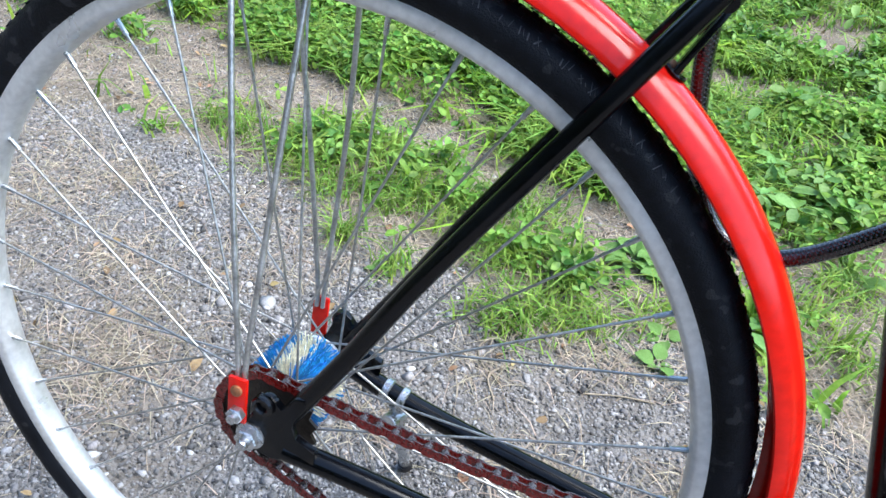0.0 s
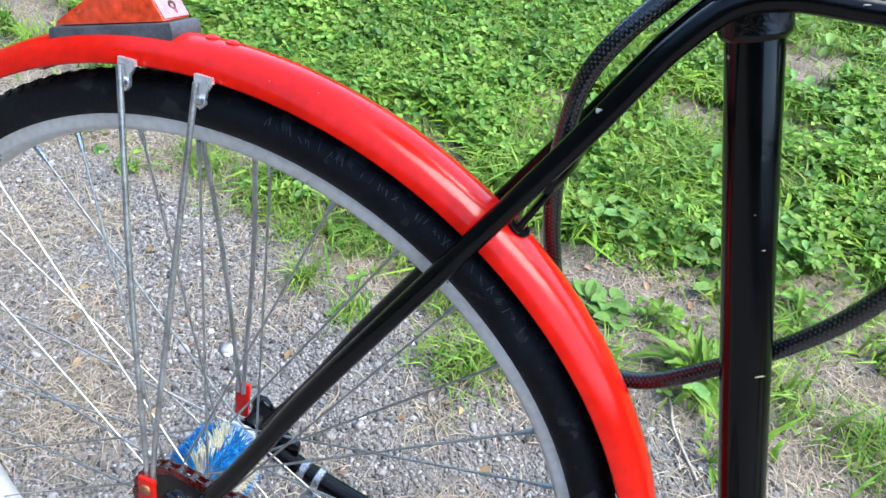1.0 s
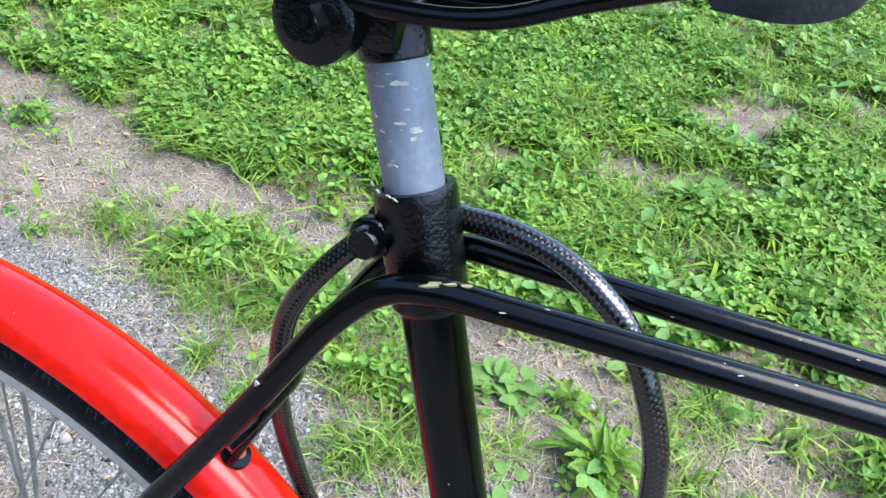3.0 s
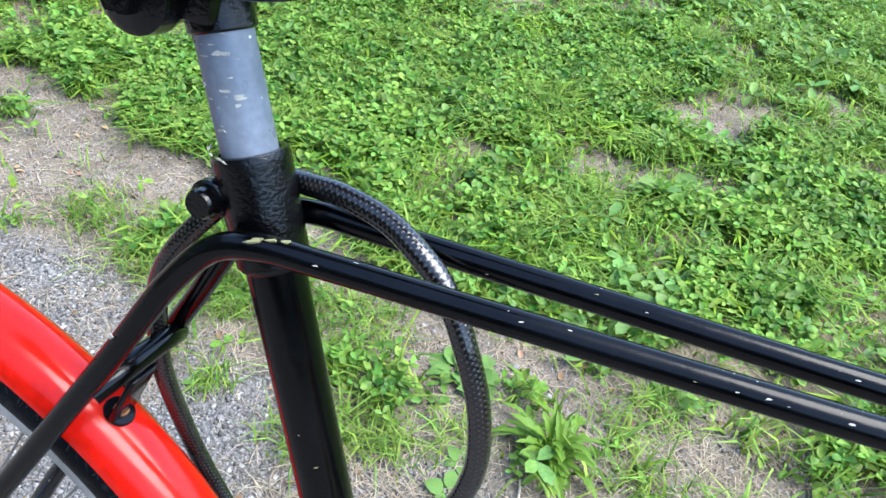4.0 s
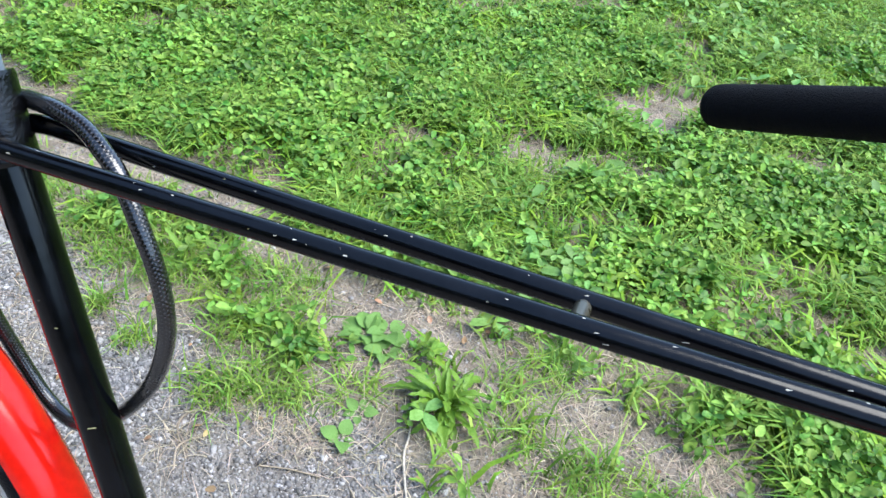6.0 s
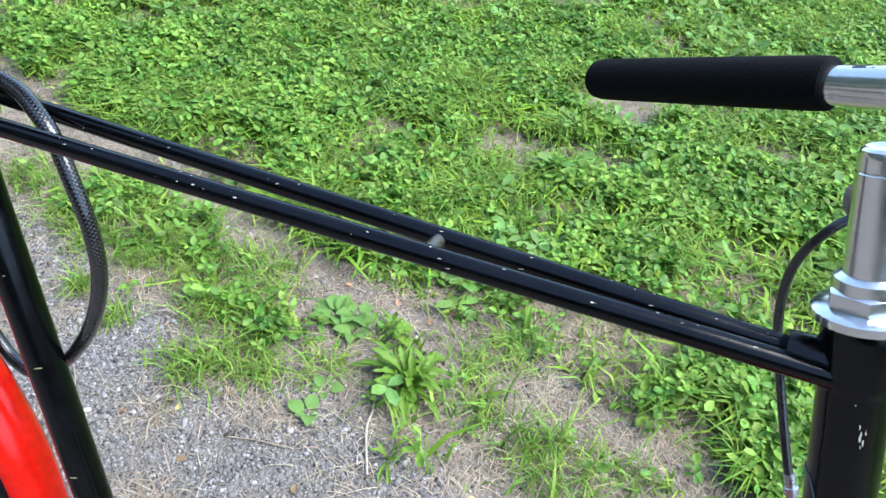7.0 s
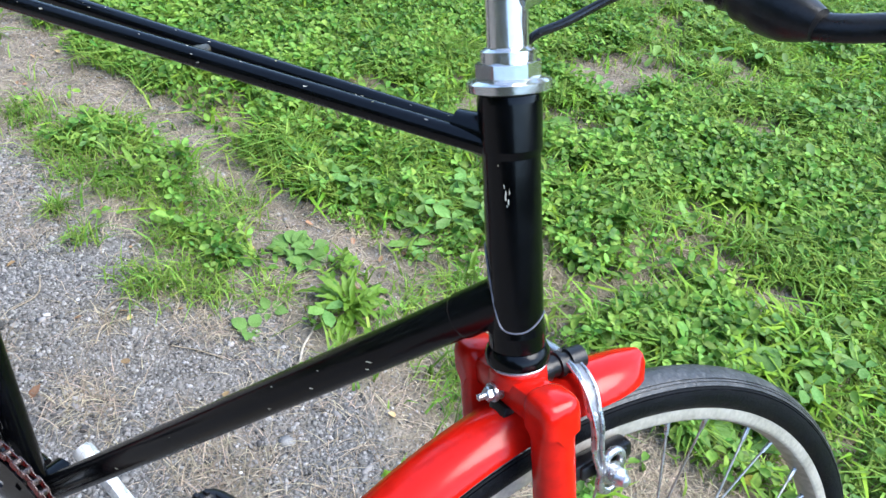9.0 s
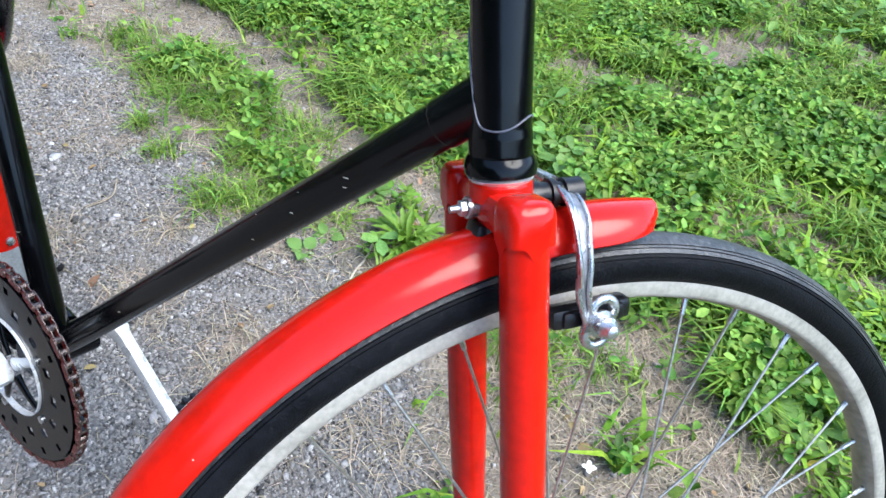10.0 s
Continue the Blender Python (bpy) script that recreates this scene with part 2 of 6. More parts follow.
def slab(bm, outline, lo, hi):
    """An outline of (x, z) pulled along y from lo to hi."""
    a = [bm.verts.new((x, lo, z)) for x, z in outline]
    b = [bm.verts.new((x, hi, z)) for x, z in outline]
    n = len(outline)
    bm.faces.new(a)
    bm.faces.new(b[::-1])
    for k in range(n):
        bm.faces.new((a[k], b[k], b[(k + 1) % n], a[(k + 1) % n]))
    return bm


def box(bm, centre, size, bevel=0.0, turn=None):
    res = bmesh.ops.create_cube(bm, size=1.0)
    m = Matrix.LocRotScale(Vector(centre), turn, Vector(size))
    bmesh.ops.transform(bm, matrix=m, verts=res["verts"])
    if bevel:
        edges = list({e for v in res["verts"] for e in v.link_edges})
        bmesh.ops.bevel(bm, geom=edges, offset=bevel, segments=2, profile=0.5, affect="EDGES")
    return bm


def hexnut(bm, base, axis, r, h):
    return stack(bm, base, axis, [(0, r * 0.93), (h * 0.12, r), (h * 0.88, r), (h, r * 0.9)], 6)


B = bmesh.new

# ---- the ground: old gravelly asphalt, a worn dirt strip, patchy lawn ----
GX = np.array([-6.0, -1.6, -1.1, -0.66, -0.42, -0.23, 0.0, 0.2, 0.34, 0.58, 0.75, 0.95, 1.4, 6.0])
GY = np.array([1.6, 0.86, 0.78, 0.71, 0.68, 0.63, 0.58, 0.56, 0.60, 0.54, 0.42, 0.2, -0.3, -4.0])
DX = np.array([-6.0, -1.6, -1.144, -0.87, -0.52, -0.3, -0.1, 0.16, 0.35, 0.5, 0.75, 0.95, 1.15, 6.0])
DY = np.array([2.6, 1.27, 1.165, 1.09, 1.045, 1.0, 0.955, 0.89, 0.87, 0.86, 0.79, 0.73, 0.62, -2.0])
PATCHES = [(0.31, 1.57, 0.20), (0.72, 2.05, 0.31), (0.57, 1.63, 0.12), (1.09, 1.94, 0.15), (0.535, 1.32, 0.12), (1.24, 1.20, 0.10), (0.96, 2.26, 0.17), (1.05, 0.69, 0.13), (0.98, 0.81, 0.08), (0.08, 1.5, 0.07), (1.25, 2.15, 0.14), (-0.95, 1.29, 0.12), (1.35, 1.55, 0.1)]


def fbm(x, y, seed, base=1.0, octaves=4):
    """Cheap smooth value noise in 0..1 on arrays."""
    out, amp, total = np.zeros_like(x), 1.0, 0.0
    for o in range(octaves):
        f = base * 2 ** o
        xi, yi = np.floor(x * f), np.floor(y * f)
        u, v = x * f - xi, y * f - yi
        u, v = u * u * (3 - 2 * u), v * v * (3 - 2 * v)

        def h(i, j):
            k = np.sin(i * 127.1 + j * 311.7 + seed * 74.7 + o * 19.19) * 43758.5453
            return k - np.floor(k)

        out += amp * ((h(xi, yi) * (1 - u) + h(xi + 1, yi) * u) * (1 - v) + (h(xi, yi + 1) * (1 - u) + h(xi + 1, yi + 1) * u) * v)
        total += amp
        amp *= 0.5
    return out / total


def step01(v, lo, hi):
    t = np.clip((v - lo) / (hi - lo), 0, 1)
    return t * t * (3 - 2 * t)


def zones(x, y):
    """How much each place is gravel, bare dirt and grown over."""
    wob = (fbm(x, y, 3, 3.0) - 0.5) * 0.26
    edge = y - np.interp(x, GX, GY) + wob
    gravel = 1 - step01(edge, -0.04, 0.06)
    d = np.abs(y - np.interp(x, DX, DY) + (fbm(x, y, 8, 4.0) - 0.5) * 0.12)
    width = np.interp(x, [-1.5, -0.2, 0.1, 0.6, 1.1], [0.075, 0.052, 0.045, 0.045, 0.05])
    dirt = 1 - step01(d, width * 0.7, width * 1.5)
    for px, py, pr in PATCHES:
        r = np.hypot(x - px, (y - py) * 1.25) + (fbm(x, y, 5, 7.0) - 0.5) * pr * 1.6
        dirt = np.maximum(dirt, 0.9 * (1 - step01(r, pr * 0.45, pr)))
    beyond = step01(y - np.interp(x, DX, DY), 0.02, 0.14)
    hole = step01(fbm(x, y, 12, 3.6), 0.525, 0.62) * step01(x + 0.35 * y, 2.2, 1.2)
    lawn = 1 - 0.86 * hole
    verge = 0.02 + 0.42 * step01(fbm(x, y, 21, 7.0), 0.52, 0.68)
    veg = beyond * lawn + (1 - beyond) * verge
    veg = veg * (1 - gravel) * (1 - 0.93 * dirt)
    dirt = np.maximum(dirt, (1 - beyond) * (0.55 + 0.4 * fbm(x, y, 41, 6.0)))
    return gravel, dirt * (1 - gravel), veg


def heights(x, y):
    g, d, v = zones(x, y)
    return (fbm(x, y, 31, 2.0) - 0.5) * 0.018 + (fbm(x, y, 33, 14.0) - 0.5) * 0.008 - 0.004 - 0.006 * d + 0.008 * v


def ground_material():
    m = bpy.data.materials.new("gravel_dirt_and_soil")
    m.use_nodes = True
    nt = m.node_tree
    b = nt.nodes["Principled BSDF"]
    link = nt.links.new

    def node(kind, **inputs):
        n = nt.nodes.new(kind)
        for k, v in inputs.items():
            n.inputs[k.replace("_", " ")].default_value = v
        return n

    def blend(fac, a, c):
        n = node("ShaderNodeMix")
        n.data_type = "RGBA"
        for sock, v in ((0, fac), (6, a), (7, c)):
            if isinstance(v, (tuple, list)):
                n.inputs[sock].default_value = (*v, 1)
            elif isinstance(v, float):
                n.inputs[sock].default_value = v
            else:
                link(v, n.inputs[sock])
        return n.outputs[2]

    def ramp(value, lo, hi):
        n = node("ShaderNodeMapRange", From_Min=lo, From_Max=hi)
        link(value, n.inputs["Value"])
        return n.outputs[0]

    tc = node("ShaderNodeTexCoord")
    P = tc.outputs["Object"]

    def noise_at(scale, detail=5.0):
        n = node("ShaderNodeTexNoise", Scale=scale, Detail=detail)
        link(P, n.inputs["Vector"])
        return n.outputs["Fac"]

    def cells(scale, feature="F1"):
        n = node("ShaderNodeTexVoronoi", Scale=scale)
        n.feature = feature
        link(P, n.inputs["Vector"])
        return n

    big, mid, fine = noise_at(2.2), noise_at(16.0), noise_at(180.0)
    v1, v2 = cells(120.0), cells(260.0)
    sep = node("ShaderNodeSeparateColor")
    link(v1.outputs["Color"], sep.inputs[0])
    stone = blend(sep.outputs[0], (0.085, 0.085, 0.087), (0.245, 0.240, 0.236))
    gap = ramp(v1.outputs["Distance"], 0.45, 0.75)
    gravel = blend(gap, stone, (0.065, 0.064, 0.064))
    sep2 = node("ShaderNodeSeparateColor")
    link(v2.outputs["Color"], sep2.inputs[0])
    small = blend(sep2.outputs[1], (0.078, 0.077, 0.078), (0.215, 0.210, 0.206))
    gravel = blend(ramp(mid, 0.42, 0.56), gravel, small)
    gravel = blend(ramp(big, 0.44, 0.68), gravel, (0.20, 0.168, 0.132))
    dirt = blend(ramp(mid, 0.35, 0.65), (0.155, 0.130, 0.107), (0.250, 0.215, 0.182))
    dirt = blend(ramp(fine, 0.5, 0.7), dirt, (0.17, 0.14, 0.11))
    soil = blend(ramp(mid, 0.35, 0.65), (0.10, 0.083, 0.055), (0.20, 0.168, 0.115))
    soil = blend(ramp(fine, 0.5, 0.75), soil, (0.22, 0.19, 0.11))
    turf = blend(ramp(mid, 0.35, 0.65), (0.055, 0.115, 0.024), (0.13, 0.20, 0.055))
    at = node("ShaderNodeAttribute")
    at.attribute_name = "turf"
    soil = blend(at.outputs["Fac"], soil, turf)
    ag, ad = node("ShaderNodeAttribute"), node("ShaderNodeAttribute")
    ag.attribute_name, ad.attribute_name = "gravel", "dirt"
    col = blend(ad.outputs["Fac"], soil, dirt)
    col = blend(ag.outputs["Fac"], col, gravel)
    link(col, b.inputs["Base Color"])
    b.inputs["Roughness"].default_value = 0.9
    b.inputs["Specular IOR Level"].default_value = 0.25
    hgt = node("ShaderNodeMath")
    hgt.operation = "MULTIPLY_ADD"
    link(v1.outputs["Distance"], hgt.inputs[0])
    hgt.inputs[1].default_value = -0.8
    link(fine, hgt.inputs[2])
    bp = node("ShaderNodeBump", Strength=0.9, Distance=0.007)
    link(hgt.outputs[0], bp.inputs["Height"])
    link(bp.outputs["Normal"], b.inputs["Normal"])
    return m


def raw_mesh(name, verts, faces, mat, smooth=False):
    me = bpy.data.meshes.new(name)
    k = faces.shape[1]
    me.vertices.add(len(verts))
    me.vertices.foreach_set("co", verts.astype(np.float32).ravel())
    me.loops.add(faces.size)
    me.loops.foreach_set("vertex_index", faces.astype(np.int32).ravel())
    me.polygons.add(len(faces))
    me.polygons.foreach_set("loop_start", np.arange(0, faces.size, k, dtype=np.int32))
    me.polygons.foreach_set("loop_total", np.full(len(faces), k, dtype=np.int32))
    me.update(calc_edges=True)
    me.validate()
    me.materials.append(mat)
    if smooth:
        me.shade_smooth()
    return me


def build_ground():
    def axis_steps(lo, hi, fine_lo, fine_hi, fine):
        mid = np.arange(fine_lo, fine_hi, fine)
        out = [mid]
        left, right, s = [], [], fine
        p = fine_lo
        while p > lo:
            s *= 1.35
            p -= s
            left.append(max(p, lo))
        p, s = fine_hi, fine
        while p < hi:
            right.append(min(p, hi))
            s *= 1.35
            p += s
        return np.concatenate([np.array(left[::-1]), mid, np.array(right + [hi])])
    xs, ys = np.unique(axis_steps(-900, 900, -2.2, 2.7, 0.018)), np.unique(axis_steps(-900, 900, -0.5, 4.4, 0.018))
    X, Y = np.meshgrid(xs, ys)
    x, y = X.ravel(), Y.ravel()
    near = np.exp(-(np.maximum(np.hypot(x - 0.3, y - 1.5) - 4, 0) / 3) ** 2)
    verts = np.stack([x, y, heights(x, y) * near], 1)
    nx, ny = len(xs), len(ys)
    i = (np.arange(ny - 1)[:, None] * nx + np.arange(nx - 1)[None]).ravel()
    faces = np.stack([i, i + 1, i + nx + 1, i + nx], 1)
    me = raw_mesh("ground", verts, faces, ground_material(), True)
    g, d, v = zones(x, y)
    inner = np.minimum(np.minimum(x + 0.5 + 0.9 * y, 2.85 + 0.684 * x - y), 1.5 + 0.1 * y - x)
    turf = step01(-inner, -0.02, 0.12) * step01(fbm(x, y, 15, 1.3) + 0.3, 0.3, 0.7)
    for name, val in (("gravel", g), ("dirt", d), ("turf", turf)):
        at = me.attributes.new(name, "FLOAT", "POINT")
        at.data.foreach_set("value", val.astype(np.float32))
    return tagged(new("ground", me), "gravelly old asphalt edge turning into dry dirt and patchy lawn", "ground", kind="structure")


build_ground()
rng = np.random.default_rng(7)


def scatter(count, keep, lo=(-1.9, -0.1), hi=(1.85, 3.95), wide=False):
    """Random places, kept with the likelihood that keep(x, y) gives, on the stretch of ground along the bicycle."""
    x, y = rng.uniform(lo[0], hi[0], count), rng.uniform(lo[1], hi[1], count)
    if wide:
        ok = rng.random(count) < keep(x, y) * np.exp(-(np.maximum(np.hypot(x - 0.4, y - 1.5) - 2.2, 0) / 2.2) ** 2)
        return x[ok], y[ok]
    ok = (x > -0.5 - 0.90 * y) & (y < 2.85 + 0.684 * x) & (x < 1.5 + 0.1 * y)
    x, y = x[ok], y[ok]
    ok = rng.random(len(x)) < keep(x, y)
    return x[ok], y[ok]


def spin(n):
    a = rng.uniform(0, 2 * np.pi, n)
    return np.cos(a), np.sin(a)


def blades(x, y, height, width, lean, mat, name, label, category):
    """Bent tapering blades, each of a quad and a tip."""
    n = len(x)
    c, s = spin(n)
    h = height * rng.uniform(0.45, 1.35, n)
    w = width * rng.uniform(0.7, 1.3, n)
    l = h * lean * rng.uniform(0.2, 1.6, n)
    z = heights(x, y) - 0.002
    base = np.stack([x, y, z], 1)
    side = np.stack([-s, c, 0 * c], 1) * w[:, None] / 2
    fwd = np.stack([c, s, 0 * c], 1)
    up = np.array([0, 0, 1.0])
    p1 = base + fwd * (l * 0.3)[:, None] + up * (h * 0.55)[:, None]
    tip = base + fwd * l[:, None] + up * (h * np.clip(1 - 0.35 * lean, 0.3, 1))[:, None]
    verts = np.stack([base - side, base + side, p1 + side * 0.8, p1 - side * 0.8, tip], 1).reshape(-1, 3)
    k = np.arange(n)[:, None] * 5
    tri = np.concatenate([k + [[0, 1, 2]], k + [[0, 2, 3]], k + [[3, 2, 4]]], 0)
    return tagged(new(name, raw_mesh(name, verts, tri, mat)), label, category, kind="stuff")


def leaflets(x, y, size, height, mat, name, label, category, tilt=0.5, long=1.25, sprig=1):
    """Small rounded leaves on low plants, folded along the middle; a sprig bears that many, spread round its stalk."""
    n = len(x)
    lift = heights(x, y) + height * rng.uniform(0.15, 1.2, n)
    first, r0 = rng.uniform(0, 2 * np.pi, n), size * rng.uniform(0.55, 1.4, n)
    x, y, lift, first, r0 = (np.repeat(v, sprig) for v in (x, y, lift, first, r0))
    n = n * sprig
    a = first + np.tile(np.arange(sprig), n // sprig) * (2 * np.pi / sprig) + rng.normal(0, 0.22, n) * (sprig > 1)
    c, s = np.cos(a), np.sin(a)
    r = r0 * rng.uniform(0.8, 1.15, n)
    t = rng.normal(-0.08 if sprig > 1 else 0, tilt, n)
    u = rng.normal(0, tilt * 0.7, n)
    fwd = np.stack([c * np.cos(t), s * np.cos(t), np.sin(t)], 1)
    side = np.stack([-s * np.cos(u), c * np.cos(u), np.sin(u)], 1)
    nor = np.cross(fwd, side)
    R = r[:, None]
    f = R * long
    o = np.stack([x, y, lift], 1) + (fwd * f * 0.52 if sprig > 1 else 0)
    verts = np.stack([o - fwd * f * 0.5, o - fwd * f * 0.12 + side * R * 0.40 + nor * R * 0.12, o + fwd * f * 0.28 + side * R * 0.42 + nor * R * 0.14,
                      o + fwd * f * 0.5 - nor * R * 0.06, o + fwd * f * 0.28 - side * R * 0.42 + nor * R * 0.14, o - fwd * f * 0.12 - side * R * 0.40 + nor * R * 0.12], 1).reshape(-1, 3)
    k = np.arange(n)[:, None] * 6
    quads = np.concatenate([k + [[0, 1, 2, 3]], k + [[0, 3, 4, 5]]], 0)
    return tagged(new(name, raw_mesh(name, verts, quads, mat)), label, category, kind="stuff")


GRASS = material("grass_blade", (0.090, 0.185, 0.022), 0.6, spec=0.2, var=0.25, scale=7, island=0.42, trans=0.4, second=(0.240, 0.365, 0.072), blend=0.18)
GRASS_DRY = material("dry_straw", (0.280, 0.232, 0.170), 0.75, spec=0.2, var=0.2, scale=8, island=0.5, trans=0.2)
CLOVER = material("clover_leaf", (0.056, 0.150, 0.018), 0.5, spec=0.28, var=0.25, scale=9, island=0.36, trans=0.4, second=(0.225, 0.385, 0.066), blend=0.2)
WEED = material("broad_weed_leaf", (0.085, 0.195, 0.032), 0.5, spec=0.25, var=0.25, scale=30, island=0.3, trans=0.3, second=(0.18, 0.32, 0.09), bump=0.4, bump_scale=160)
ROSETTE = material("rosette_leaf", (0.075, 0.175, 0.016), 0.45, spec=0.35, var=0.3, scale=40, island=0.4, trans=0.3, second=(0.17, 0.30, 0.035), bump=0.3, bump_scale=200)
DANDELION = material("dandelion_leaf", (0.11, 0.22, 0.016), 0.55, spec=0.2, var=0.25, scale=20, island=0.35, trans=0.35, second=(0.22, 0.37, 0.04))
STONE = material("crushed_stone", (0.115, 0.111, 0.108), 0.85, var=0.3, scale=80, island=0.7, bump=0.5, bump_scale=600, second=(0.215, 0.204, 0.194))


def clumps(x, y, seed, scale=9.0):
    return step01(fbm(x, y, seed, scale, 3), 0.36, 0.64)


def lawn_keep(x, y):
    return zones(x, y)[2] ** 1.2 * (0.35 + 0.65 * clumps(x, y, 71))


def clover_keep(x, y):
    return zones(x, y)[2] ** 1.2 * (0.12 + 0.88 * step01(fbm(x, y, 51, 3.0), 0.42, 0.58)) * (0.4 + 0.6 * clumps(x, y, 72, 12.0))


def straw_keep(x, y):
    g, d, v = zones(x, y)
    return np.clip(0.04 + 0.62 * d + 0.50 * g * step01(fbm(x, y, 61, 3.5), 0.46, 0.64) + 0.10 * v + 0.12 * (1 - g) * (1 - v), 0, 1)


x, y = scatter(520000, lawn_keep)
h = 0.026 + 0.040 * clumps(x, y, 73, 6.0)
blades(x, y, h, 0.0054, 1.1, GRASS, "lawn_grass", "short bright green lawn grass with worn gaps", "grass")
x, y = scatter(190000, clover_keep)
leaflets(x, y, 0.0140, 0.044, CLOVER, "clover_cover", "low bright green clover and small weeds in the lawn", "clover", tilt=0.5, long=1.5, sprig=3)
x, y = scatter(60000, lambda x, y: zones(x, y)[2] ** 1.3 * (0.15 + 0.85 * step01(fbm(x, y, 58, 4.0), 0.48, 0.6)))
blades(x, y, 0.055, 0.0095, 1.5, DANDELION, "long_leaf_weeds", "long jagged light green weed leaves in the lawn", "weeds")
x, y = scatter(5200, lambda x, y: zones(x, y)[2] ** 1.2 * (0.1 + 0.9 * step01(fbm(x, y, 57, 2.2), 0.5, 0.62)))
leaflets(x, y, 0.024, 0.040, WEED, "broad_leaf_weeds", "broad light green weed leaves among the grass", "weeds", tilt=0.35, long=1.7, sprig=4)
x, y = scatter(420000, lambda x, y: lawn_keep(x, y) * (1 - (x > -0.5 - 0.90 * y) * (y < 2.85 + 0.684 * x) * (x < 1.5 + 0.1 * y)), (-4.5, -2.5), (5.2, 6.0), True)
blades(x, y, 0.052, 0.0090, 1.2, GRASS, "outer_lawn_grass", "coarser green lawn grass spreading round the bicycle", "grass")
x, y = scatter(190000, lambda x, y: clover_keep(x, y) * (1 - (x > -0.5 - 0.90 * y) * (y < 2.85 + 0.684 * x) * (x < 1.5 + 0.1 * y)), (-4.5, -2.5), (5.2, 6.0), True)
leaflets(x, y, 0.022, 0.042, CLOVER, "outer_clover", "green clover leaves in the lawn round the bicycle", "clover", tilt=0.6, long=1.5)
x, y = scatter(230000, straw_keep, hi=(1.85, 3.2))
blades(x, y, 0.012, 0.0016, 4.2, GRASS_DRY, "dry_grass_litter", "dry straw-coloured grass bits lying on the ground", "dry grass")

# little heaps of dry grass on the gravel
HEAPS = [(-0.77, 0.49, 0.10), (-0.65, 0.60, 0.08), (-0.44, 0.21, 0.13), (-0.38, 0.28, 0.10), (-0.53, 0.41, 0.09), (0.0, 0.68, 0.07), (0.26, 0.53, 0.06), (0.51, 0.31, 0.09), (0.22, 0.29, 0.08), (-0.03, 0.29, 0.07),
         (0.44, 0.29, 0.07), (0.09, 0.43, 0.05), (0.19, 0.30, 0.06), (0.40, 0.345, 0.06), (0.115, 0.55, 0.06), (0.33, 0.92, 0.07), (0.7, 0.35, 0.12), (0.85, 0.55, 0.1), (1.04, 0.70, 0.12), (1.1, 0.62, 0.1), (0.92, 0.80, 0.08), (0.75, 0.79, 0.07)]
hx, hy = [], []
for px, py, pr in HEAPS:
    n = int(9000 * pr * pr * 3.0) + 40
    hx.append(rng.normal(px, pr * 0.55, n)), hy.append(rng.normal(py, pr * 0.42, n))
x, y = np.concatenate(hx), np.concatenate(hy)
blades(x, y, 0.016, 0.0015, 3.2, GRASS_DRY, "dry_grass_heaps", "small heaps of dry cut grass on the gravel", "dry grass")

# taller green tufts growing from the gravel's edge
TUFTS = [(0.15, 0.60, 0.07, 420), (0.05, 0.70, 0.09, 500), (-0.08, 0.80, 0.10, 700), (0.05, 0.84, 0.09, 500), (-0.19, 0.75, 0.07, 350), (-0.233, 0.613, 0.025, 160), (-0.112, 0.585, 0.035, 150), (0.09, 0.55, 0.07, 420), (0.22, 0.60, 0.05, 160),
         (0.30, 0.66, 0.05, 160), (0.60, 0.70, 0.06, 220), (0.72, 0.66, 0.08, 420), (0.80, 0.58, 0.07, 300), (0.86, 0.68, 0.06, 220), (0.62, 0.86, 0.06, 260), (-0.41, 0.80, 0.10, 700), (-0.30, 0.74, 0.07, 350), (-0.60, 0.85, 0.09, 450), (0.55, 0.79, 0.05, 160)]
tx, ty = [], []
for px, py, pr, n in TUFTS:
    n = int(n * 0.45)
    tx.append(rng.normal(px, pr * 0.5, n)), ty.append(rng.normal(py, pr * 0.42, n))
x, y = np.concatenate(tx), np.concatenate(ty)
blades(x, y, 0.050, 0.0030, 1.2, GRASS, "edge_grass_tufts", "taller green grass tufts along the gravel edge", "grass")
x, y = x[::3] + rng.normal(0, 0.02, len(x[::3])), y[::3] + rng.normal(0, 0.02, len(x[::3]))
blades(x, y, 0.030, 0.0020, 1.8, GRASS_DRY, "withered_tufts", "withered tan blades in the tufts along the gravel", "dry grass")


PALE_STONE = material("pale_stone", (0.16, 0.156, 0.152), 0.85, var=0.3, scale=80, island=0.7, bump=0.4, bump_scale=600, second=(0.36, 0.352, 0.345))
DEAD_LEAF = material("dead_leaf", (0.24, 0.145, 0.065), 0.7, spec=0.2, var=0.3, scale=60, island=0.6, trans=0.2, second=(0.34, 0.25, 0.14))


